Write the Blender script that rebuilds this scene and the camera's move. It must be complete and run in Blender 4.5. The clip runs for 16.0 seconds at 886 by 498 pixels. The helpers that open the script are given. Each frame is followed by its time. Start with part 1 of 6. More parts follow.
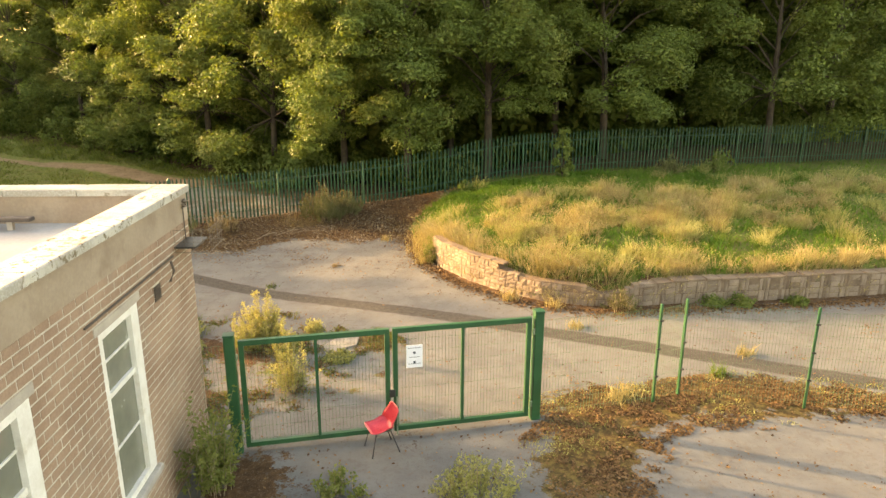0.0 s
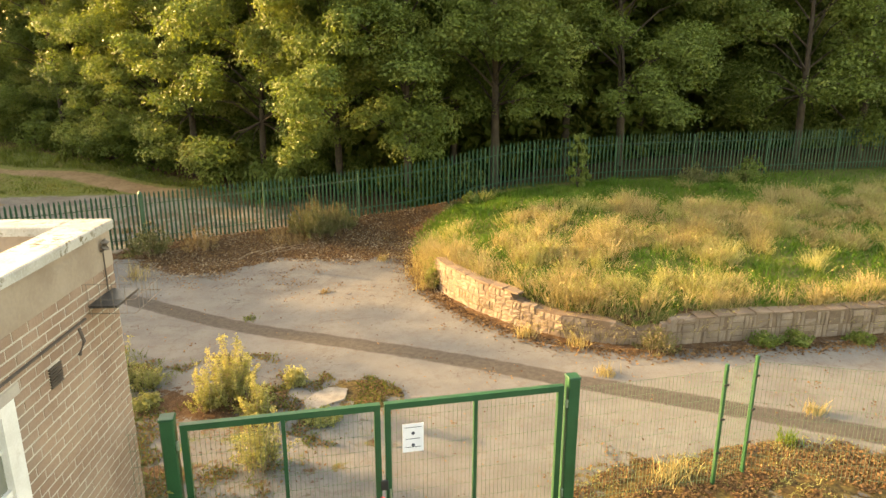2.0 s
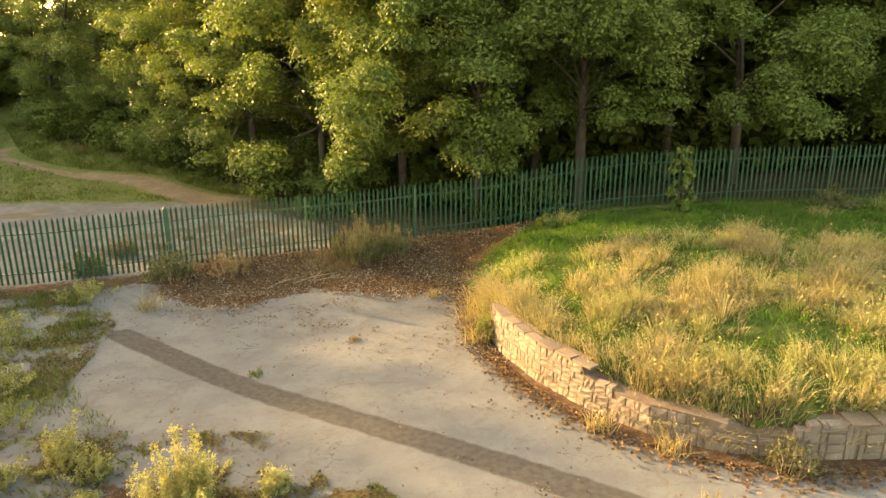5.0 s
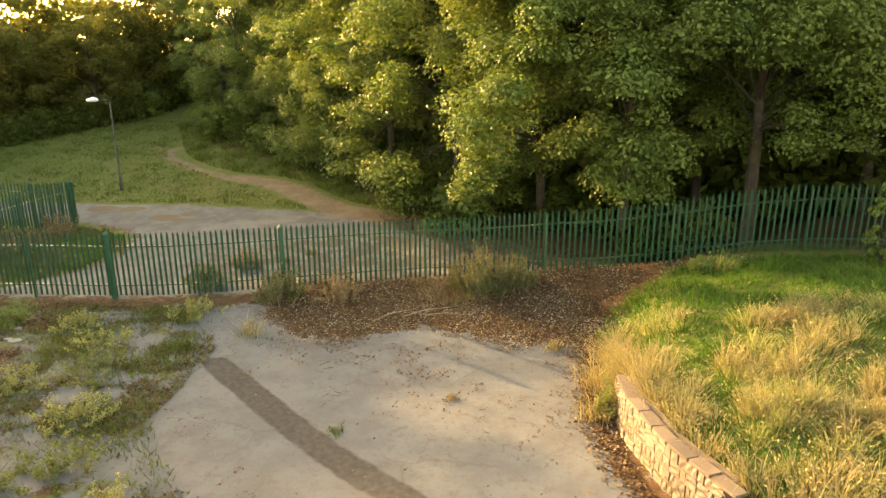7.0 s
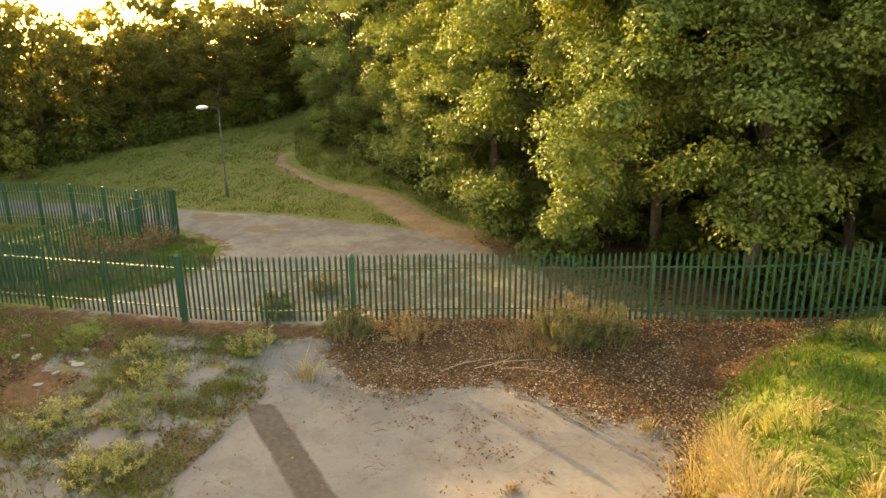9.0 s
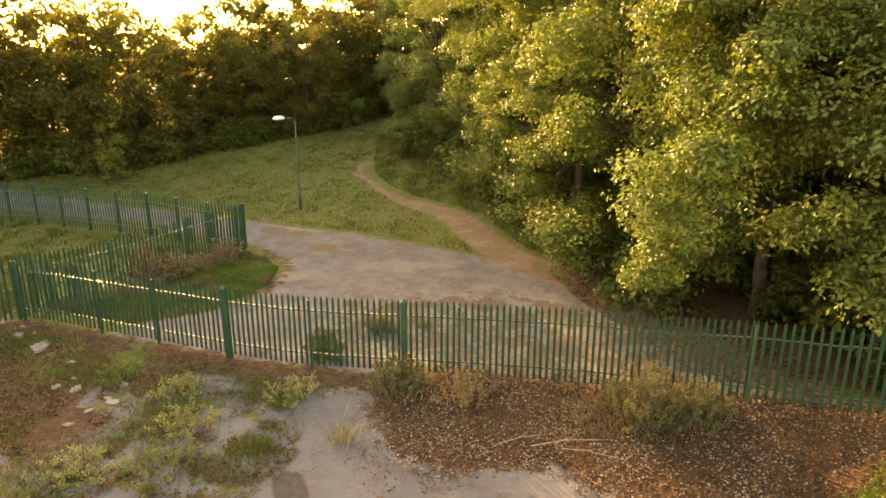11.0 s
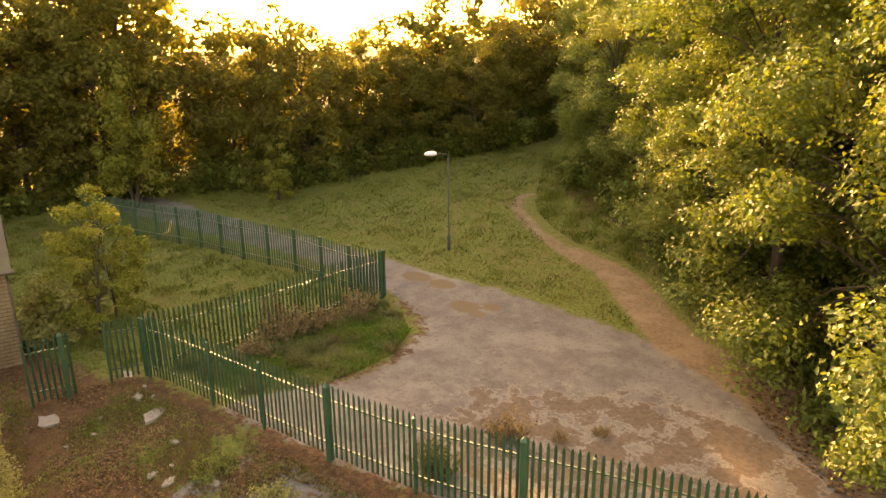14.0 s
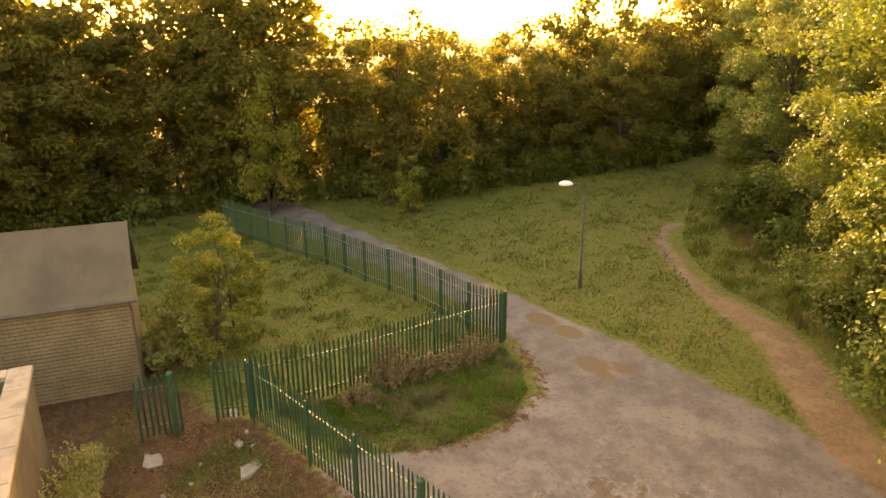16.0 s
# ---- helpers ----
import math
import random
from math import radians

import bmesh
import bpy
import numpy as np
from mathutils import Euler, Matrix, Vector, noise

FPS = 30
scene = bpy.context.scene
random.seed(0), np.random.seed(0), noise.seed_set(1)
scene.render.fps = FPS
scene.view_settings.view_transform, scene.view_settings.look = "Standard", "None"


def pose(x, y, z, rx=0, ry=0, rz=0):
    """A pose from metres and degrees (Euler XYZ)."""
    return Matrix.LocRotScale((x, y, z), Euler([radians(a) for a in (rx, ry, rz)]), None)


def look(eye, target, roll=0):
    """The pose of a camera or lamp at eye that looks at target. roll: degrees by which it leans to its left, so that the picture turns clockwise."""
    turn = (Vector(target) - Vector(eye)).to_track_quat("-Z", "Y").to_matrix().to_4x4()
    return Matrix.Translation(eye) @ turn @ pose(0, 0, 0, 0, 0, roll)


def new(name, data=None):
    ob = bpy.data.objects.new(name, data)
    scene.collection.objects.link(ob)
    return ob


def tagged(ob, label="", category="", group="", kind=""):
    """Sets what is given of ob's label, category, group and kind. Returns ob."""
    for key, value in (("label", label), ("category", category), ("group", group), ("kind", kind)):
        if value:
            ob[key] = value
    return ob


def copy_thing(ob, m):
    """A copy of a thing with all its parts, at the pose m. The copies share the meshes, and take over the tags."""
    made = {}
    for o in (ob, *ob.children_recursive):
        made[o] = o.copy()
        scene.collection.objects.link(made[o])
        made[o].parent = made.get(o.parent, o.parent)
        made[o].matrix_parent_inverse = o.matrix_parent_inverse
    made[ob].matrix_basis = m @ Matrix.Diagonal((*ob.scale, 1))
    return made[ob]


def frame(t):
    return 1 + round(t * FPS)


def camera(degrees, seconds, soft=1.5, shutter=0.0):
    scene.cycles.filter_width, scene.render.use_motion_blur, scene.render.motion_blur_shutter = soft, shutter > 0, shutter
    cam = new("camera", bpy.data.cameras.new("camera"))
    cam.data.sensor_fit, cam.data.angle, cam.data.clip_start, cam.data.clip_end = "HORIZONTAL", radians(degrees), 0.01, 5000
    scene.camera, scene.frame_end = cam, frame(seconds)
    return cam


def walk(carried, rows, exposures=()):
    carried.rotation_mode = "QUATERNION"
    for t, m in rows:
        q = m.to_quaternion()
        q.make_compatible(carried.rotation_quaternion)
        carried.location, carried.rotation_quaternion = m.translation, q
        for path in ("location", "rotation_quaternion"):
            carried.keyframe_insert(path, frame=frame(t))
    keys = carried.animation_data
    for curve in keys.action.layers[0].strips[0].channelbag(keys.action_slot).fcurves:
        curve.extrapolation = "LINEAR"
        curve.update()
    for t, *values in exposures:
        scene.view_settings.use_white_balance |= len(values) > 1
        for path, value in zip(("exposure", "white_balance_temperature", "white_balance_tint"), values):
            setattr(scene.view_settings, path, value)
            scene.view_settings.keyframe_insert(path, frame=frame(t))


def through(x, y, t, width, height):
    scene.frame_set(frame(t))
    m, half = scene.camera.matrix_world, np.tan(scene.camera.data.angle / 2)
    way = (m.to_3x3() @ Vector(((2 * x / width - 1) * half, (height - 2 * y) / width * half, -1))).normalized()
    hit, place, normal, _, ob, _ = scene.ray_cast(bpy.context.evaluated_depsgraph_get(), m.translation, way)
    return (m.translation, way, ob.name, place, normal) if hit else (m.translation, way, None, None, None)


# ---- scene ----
cam = camera(67.4, 16.0)
PATH = [
    (0, (-0.561, -0.814, 5.612), (-0.149, 1.066, 5.067), 0.2),
    (0.5, (-0.519, -0.17, 5.576), (-0.107, 1.71, 5.032), 0.2),
    (1, (-0.435, 0.402, 5.565), (-0.024, 2.283, 5.022), 0.2),
    (1.5, (-0.301, 0.958, 5.559), (0.108, 2.838, 5.017), 0.1),
    (2, (-0.119, 1.505, 5.538), (0.289, 3.387, 4.996), 0.1),
    (2.5, (0.098, 2.053, 5.551), (0.505, 3.934, 5.007), 0.1),
    (3, (0.326, 2.607, 5.54), (0.721, 4.49, 4.994), 0.0),
    (5.5, (1.524, 5.353, 5.493), (1.549, 7.277, 4.948), -0.2),
    (6, (1.746, 5.894, 5.558), (1.656, 7.816, 5.012), -0.3),
    (6.5, (1.917, 6.432, 5.675), (1.713, 8.345, 5.129), -0.3),
    (7, (2.051, 6.973, 5.828), (1.717, 8.867, 5.278), -0.3),
    (7.5, (2.212, 7.536, 5.994), (1.763, 9.404, 5.438), -0.4),
    (8, (2.386, 8.112, 6.103), (1.857, 9.958, 5.544), -0.6),
    (8.5, (2.458, 8.651, 6.158), (1.856, 10.475, 5.601), -0.5),
    (9, (2.486, 9.254, 6.19), (1.793, 11.046, 5.635), -0.6),
    (11.5, (2.174, 11.71, 6.894), (1.196, 13.361, 6.331), -0.0),
    (12, (2.049, 12.251, 7.085), (0.988, 13.849, 6.519), -0.2),
    (12.5, (1.876, 12.816, 7.387), (0.636, 14.279, 6.819), -0.4),
    (13, (1.645, 13.332, 7.614), (0.374, 14.768, 7.045), -0.5),
    (13.5, (1.404, 13.853, 7.842), (0.089, 15.246, 7.268), -0.5),
    (14, (1.115, 14.325, 8.07), (-0.235, 15.683, 7.492), -0.5),
    (14.5, (0.806, 14.78, 8.28), (-0.581, 16.098, 7.698), -0.5),
    (15, (0.442, 15.195, 8.492), (-1.031, 16.416, 7.908), -0.6),
    (15.5, (0.104, 15.577, 8.738), (-1.417, 16.733, 8.147), -0.7),
    (16, (-0.293, 16.005, 9.088), (-1.893, 17.04, 8.482), -0.6),
]
EXPOSURES = [(0.0, 2.5, 10600, 18), (6.0, 2.5, 10400, 13), (9.0, 2.5, 11400, 18), (12.0, 2.55, 14000, 33), (16.0, 2.5, 17000, 36)]
walk(cam, [(t, look(eye, target, roll)) for t, eye, target, roll in PATH], EXPOSURES)

# ---- world, sun, exposure ----
SUN_YAW, SUN_UP = 58.5, 14.0
world = bpy.data.worlds.new("sky")
scene.world = world
world.use_nodes = True
wn = world.node_tree.nodes
sky = wn.new("ShaderNodeTexSky")
sky.sky_type, sky.sun_disc = "NISHITA", False
sky.sun_elevation, sky.sun_rotation = radians(SUN_UP), radians(-SUN_YAW)
sky.dust_density, sky.air_density = 3.0, 1.2
world.node_tree.links.new(sky.outputs[0], wn["Background"].inputs[0])
wn["Background"].inputs[1].default_value = 0.22
sun_data = bpy.data.lights.new("sun", "SUN")
sun_data.energy, sun_data.angle, sun_data.color = 4.0, radians(0.6), (1.0, 0.75, 0.44)
sun = new("sun", sun_data)
to_sun = Vector((-math.sin(radians(SUN_YAW)) * math.cos(radians(SUN_UP)), math.cos(radians(SUN_YAW)) * math.cos(radians(SUN_UP)), math.sin(radians(SUN_UP))))
sun.matrix_world = look(to_sun * 60, (0, 0, 0))


# ---- materials ----
class Nodes:
    """A short way to write node trees."""

    def __init__(self, name):
        self.mat = bpy.data.materials.new(name)
        self.mat.use_nodes = True
        self.tree = self.mat.node_tree
        self.bsdf = self.tree.nodes["Principled BSDF"]
        self.out = self.tree.nodes["Material Output"]

    def put(self, socket, value):
        if isinstance(value, bpy.types.NodeSocket):
            self.tree.links.new(value, socket)
        elif isinstance(value, tuple) and len(value) == 3 and socket.type == "RGBA":
            socket.default_value = (*value, 1)
        else:
            socket.default_value = value

    def node(self, kind, out=0, **inputs):
        n = self.tree.nodes.new("ShaderNode" + kind)
        for key, value in inputs.items():
            self.put(n.inputs[key.replace("_", " ")], value)
        return n.outputs[out]

    def position(self):
        return self.node("NewGeometry", 0)

    def local(self):
        return self.node("TexCoord", 3)

    def noise(self, scale, detail=4.0, rough=0.55, where=None, out=0):
        return self.node("TexNoise", out, Vector=where or self.position(), Scale=scale, Detail=detail, Roughness=rough)

    def ramp(self, value, low, high, a=0.0, b=1.0):
        n = self.tree.nodes.new("ShaderNodeMapRange")
        n.interpolation_type = "SMOOTHSTEP"
        for k, v in zip(("Value", "From Min", "From Max", "To Min", "To Max"), (value, low, high, a, b)):
            self.put(n.inputs[k], v)
        return n.outputs[0]

    def math(self, op, a, b=0.0, c=0.0):
        n = self.tree.nodes.new("ShaderNodeMath")
        n.operation = op
        for s, v in zip(n.inputs, (a, b, c)):
            self.put(s, v)
        return n.outputs[0]

    def mix(self, f, a, b, blend="MIX"):
        n = self.tree.nodes.new("ShaderNodeMix")
        n.data_type, n.blend_type = "RGBA", blend
        self.put(n.inputs[0], f), self.put(n.inputs[6], a), self.put(n.inputs[7], b)
        return n.outputs[2]

    def attr(self, name):
        n = self.tree.nodes.new("ShaderNodeAttribute")
        n.attribute_name = name
        return n.outputs["Fac"]

    def bump(self, height, strength, distance):
        return self.node("Bump", 0, Height=height, Strength=strength, Distance=distance)

    def set(self, **inputs):
        for key, value in inputs.items():
            self.put(self.bsdf.inputs[key.replace("_", " ")], value)
        return self.mat


def plain(name, low, high, scale=3.0, rough=0.7, bump=0.2, fine=60.0, metal=0.0, dirt=None, local=False, depth=0.01, vary=0.25):
    """A surface of two tones at two scales, with relief and, if given, patches of dirt."""
    n = Nodes(name)
    where = n.local() if local else n.position()
    big, small = n.noise(scale, where=where), n.noise(fine, 5.0, where=where)
    tone = n.mix(n.ramp(n.math("ADD", n.math("MULTIPLY", big, 0.65), n.math("MULTIPLY", small, 0.35)), 0.33, 0.67), low, high)
    rnd = n.node("ObjectInfo", 5)
    tone = n.mix(n.math("MULTIPLY", rnd, vary), tone, n.mix(0.5, tone, low) if vary < 0.3 else n.mix(0.8, tone, n.mix(1.0, low, (0.5, 0.5, 0.5), "MULTIPLY")))
    if dirt:
        tone = n.mix(n.ramp(n.noise(scale * 0.6 + 0.4, 6.0, 0.65, where), 0.52, 0.72, 0.0, 0.8), tone, dirt)
    return n.set(Base_Color=tone, Roughness=n.ramp(small, 0.2, 0.8, rough - 0.12, min(1, rough + 0.12)), Metallic=metal, Normal=n.bump(small, bump, depth))


def leafy(name, low, high, tip, through=0.45, rough=0.65, shine=0.12):
    """Leaves: a tone per leaf, drifting over the plant, that let light through."""
    n = Nodes(name)
    isle = n.tree.nodes.new("ShaderNodeNewGeometry").outputs["Random Per Island"]
    drift = n.noise(0.5, 3.0)
    tone = n.mix(isle, low, high)
    tone = n.mix(n.ramp(drift, 0.50, 0.76, 0.0, 0.85), tone, tip)
    n.set(Base_Color=tone, Roughness=rough)
    n.put(n.bsdf.inputs["Specular IOR Level"], shine)
    back = n.node("BsdfTranslucent", 0, Color=n.mix(0.5, tone, n.mix(1.0, tone, (1.0, 0.9, 0.35), "MULTIPLY")))
    both = n.tree.nodes.new("ShaderNodeMixShader")
    n.put(both.inputs[0], through), n.put(both.inputs[1], n.bsdf.outputs[0]), n.put(both.inputs[2], back)
    n.put(n.out.inputs[0], both.outputs[0])
    return n.mat


M_GREEN = plain("green_paint", (0.010, 0.054, 0.028), (0.019, 0.088, 0.045), 2.0, 0.45, 0.06, 90, local=True)
M_RAIL = plain("worn_green_rail", (0.055, 0.085, 0.055), (0.13, 0.16, 0.11), 7.0, 0.34, 0.08, 70, metal=0.35)
M_GATE = plain("gate_green_paint", (0.007, 0.058, 0.023), (0.012, 0.086, 0.034), 2.0, 0.42, 0.08, 60, dirt=(0.03, 0.09, 0.04), local=True)
M_WIRE = plain("green_wire", (0.05, 0.11, 0.06), (0.09, 0.15, 0.08), 4.0, 0.5, 0.05, 90)
M_GALV = plain("worn_rail", (0.10, 0.15, 0.10), (0.22, 0.26, 0.18), 6.0, 0.45, 0.1, 70)
M_BRICK = plain("sandy_brick", (0.235, 0.145, 0.10), (0.36, 0.245, 0.175), 1.4, 0.88, 0.5, 45, dirt=(0.25, 0.19, 0.145), depth=0.006)
M_BUFF = plain("buff_brick", (0.160, 0.118, 0.068), (0.245, 0.188, 0.112), 1.4, 0.88, 0.5, 45, dirt=(0.19, 0.145, 0.085), depth=0.006)
M_MORTAR = plain("pale_mortar", (0.40, 0.355, 0.29), (0.54, 0.48, 0.40), 5.0, 0.95, 0.4, 80)
M_RENDER = plain("stained_render", (0.27, 0.205, 0.150), (0.36, 0.285, 0.215), 1.6, 0.9, 0.35, 26, dirt=(0.22, 0.16, 0.115))


def coping_material():
    n = Nodes("lichened_coping")
    big, small, spot = n.noise(2.2), n.noise(45.0, 5.0), n.noise(13.0, 6.0, 0.7)
    tone = n.mix(n.ramp(big, 0.35, 0.65), (0.33, 0.31, 0.265), (0.48, 0.46, 0.40))
    tone = n.mix(n.ramp(small, 0.45, 0.75, 0, 0.5), tone, (0.55, 0.54, 0.49))
    tone = n.mix(n.math("MULTIPLY", n.ramp(spot, 0.53, 0.60), n.ramp(n.noise(1.1, 3.0), 0.40, 0.58)), tone, (0.16, 0.125, 0.075))
    return n.set(Base_Color=tone, Roughness=0.92, Normal=n.bump(n.math("ADD", small, spot), 0.5, 0.012))


M_COPING = coping_material()
M_OLDCOPE = plain("weathered_coping", (0.17, 0.155, 0.12), (0.27, 0.25, 0.20), 2.0, 0.92, 0.5, 40, dirt=(0.12, 0.11, 0.07))
# Moss tones, darkened further so that shade is put into the wall's colour
M_MOSSY_SHADED = plain("shaded_mossy_render", (0.050, 0.044, 0.024), (0.100, 0.086, 0.047), 1.6, 0.92, 0.5, 26, dirt=(0.045, 0.046, 0.020))
M_FELT = plain("grey_roof_felt", (0.20, 0.21, 0.22), (0.33, 0.34, 0.34), 0.9, 0.85, 0.2, 30, dirt=(0.36, 0.33, 0.28))
M_WHITE = plain("flaking_white_paint", (0.60, 0.58, 0.53), (0.74, 0.73, 0.69), 4.0, 0.55, 0.25, 50, dirt=(0.45, 0.41, 0.34))
M_CONCRETE = plain("concrete", (0.27, 0.25, 0.225), (0.40, 0.375, 0.34), 3.0, 0.9, 0.4, 50, dirt=(0.20, 0.165, 0.12))
M_FLAKE = plain("dirty_concrete", (0.17, 0.155, 0.13), (0.27, 0.25, 0.215), 6.0, 0.92, 0.5, 50, dirt=(0.12, 0.09, 0.06))
M_MESHWIRE = plain("rusty_mesh", (0.13, 0.105, 0.08), (0.22, 0.18, 0.14), 6.0, 0.7, 0.2, 60)
M_LINTEL = plain("stained_lintel", (0.33, 0.29, 0.25), (0.44, 0.39, 0.33), 3.0, 0.9, 0.3, 50)
M_IRON = plain("dark_iron", (0.055, 0.042, 0.034), (0.105, 0.080, 0.062), 5.0, 0.6, 0.3, 60)
M_STONE = plain("red_sandstone", (0.190, 0.144, 0.110), (0.295, 0.234, 0.180), 3.2, 0.92, 0.8, 34, dirt=(0.165, 0.122, 0.083), depth=0.008, vary=0.5)
M_CAPSTONE = plain("brown_capstone", (0.15, 0.108, 0.076), (0.26, 0.188, 0.132), 2.0, 0.92, 0.7, 28, dirt=(0.12, 0.11, 0.06), depth=0.008, vary=0.6)
M_BUFFJOINT = plain("buff_joint", (0.060, 0.044, 0.027), (0.105, 0.080, 0.050), 5.0, 0.95, 0.4, 80)
M_JOINT = plain("earthy_joint", (0.115, 0.080, 0.055), (0.185, 0.135, 0.095), 4.0, 0.95, 0.5, 50)
M_RED = plain("faded_red_plastic", (0.44, 0.022, 0.045), (0.53, 0.045, 0.07), 5.0, 0.35, 0.04, 60, local=True)
M_BLACK = plain("black_steel", (0.02, 0.02, 0.02), (0.04, 0.04, 0.04), 5.0, 0.4, 0.05, 60)
M_PANEL = plain("white_sign", (0.70, 0.72, 0.76), (0.78, 0.79, 0.82), 5.0, 0.4, 0.02, 60)
M_INK = plain("dark_print", (0.03, 0.04, 0.06), (0.05, 0.06, 0.09), 5.0, 0.5, 0.02, 60)
M_LAMP = plain("white_lantern", (0.72, 0.72, 0.70), (0.80, 0.80, 0.78), 5.0, 0.35, 0.02, 60)
M_POLE = plain("dark_green_pole", (0.025, 0.03, 0.025), (0.05, 0.055, 0.045), 5.0, 0.55, 0.1, 60)
M_SHEET = plain("brown_roof_sheet", (0.068, 0.056, 0.040), (0.118, 0.097, 0.070), 0.9, 0.9, 0.3, 30, dirt=(0.12, 0.11, 0.06))
M_BARK = plain("rough_bark", (0.034, 0.025, 0.018), (0.082, 0.062, 0.044), 4.0, 0.95, 1.0, 18, depth=0.03)
M_TWIG = plain("dry_twig", (0.20, 0.15, 0.10), (0.36, 0.29, 0.20), 6.0, 0.9, 0.4, 40)
M_LEAF = leafy("oak_leaves", (0.080, 0.130, 0.028), (0.160, 0.215, 0.052), (0.215, 0.235, 0.060), 0.40, 0.5, 0.3)
# Darker leaf tones: the shade inside the wood is put into the colour
M_LEAF_SHADED = leafy("shaded_leaves", (0.055, 0.088, 0.020), (0.115, 0.150, 0.034), (0.16, 0.165, 0.040), 0.5)
# Lighter leaf tones: light from behind the far wood is put into the colour
M_LEAF_WEST = leafy("backlit_leaves", (0.095, 0.110, 0.030), (0.190, 0.195, 0.055), (0.27, 0.235, 0.080), 0.66)
# Sun on these leaves is put into their lighter, golden tones
M_LEAF_GOLD = leafy("sunlit_gold_leaves", (0.125, 0.165, 0.035), (0.28, 0.295, 0.072), (0.38, 0.345, 0.09), 0.55)
M_SHRUB = leafy("shrub_leaves", (0.205, 0.225, 0.085), (0.375, 0.375, 0.160), (0.45, 0.42, 0.20), 0.45)
M_SAGE = leafy("grey_green_leaves", (0.090, 0.105, 0.045), (0.185, 0.188, 0.088), (0.185, 0.140, 0.078), 0.4)
M_GRASS = leafy("green_grass", (0.046, 0.116, 0.016), (0.100, 0.190, 0.030), (0.145, 0.19, 0.042), 0.35)
M_DRY = leafy("dry_grass", (0.232, 0.190, 0.090), (0.405, 0.344, 0.178), (0.30, 0.23, 0.108), 0.3)
M_MEADOW = leafy("meadow_grass", (0.070, 0.105, 0.022), (0.140, 0.168, 0.042), (0.215, 0.185, 0.068), 0.42)
M_DEADLEAF = leafy("fallen_leaves", (0.050, 0.027, 0.015), (0.235, 0.145, 0.072), (0.19, 0.115, 0.055), 0.15, 0.8)
M_WEED = leafy("light_green_leaves", (0.115, 0.155, 0.045), (0.225, 0.255, 0.085), (0.32, 0.29, 0.115), 0.45)
M_SEED = leafy("brown_seed_heads", (0.15, 0.105, 0.055), (0.29, 0.22, 0.12), (0.20, 0.13, 0.07), 0.25, 0.8)


def glass_material():
    n = Nodes("dusty_glass")
    dust = n.noise(3.0, 5.0)
    return n.set(Base_Color=n.mix(dust, (0.10, 0.11, 0.09), (0.25, 0.25, 0.20)), Roughness=n.ramp(dust, 0.3, 0.8, 0.08, 0.35))


M_GLASS = glass_material()


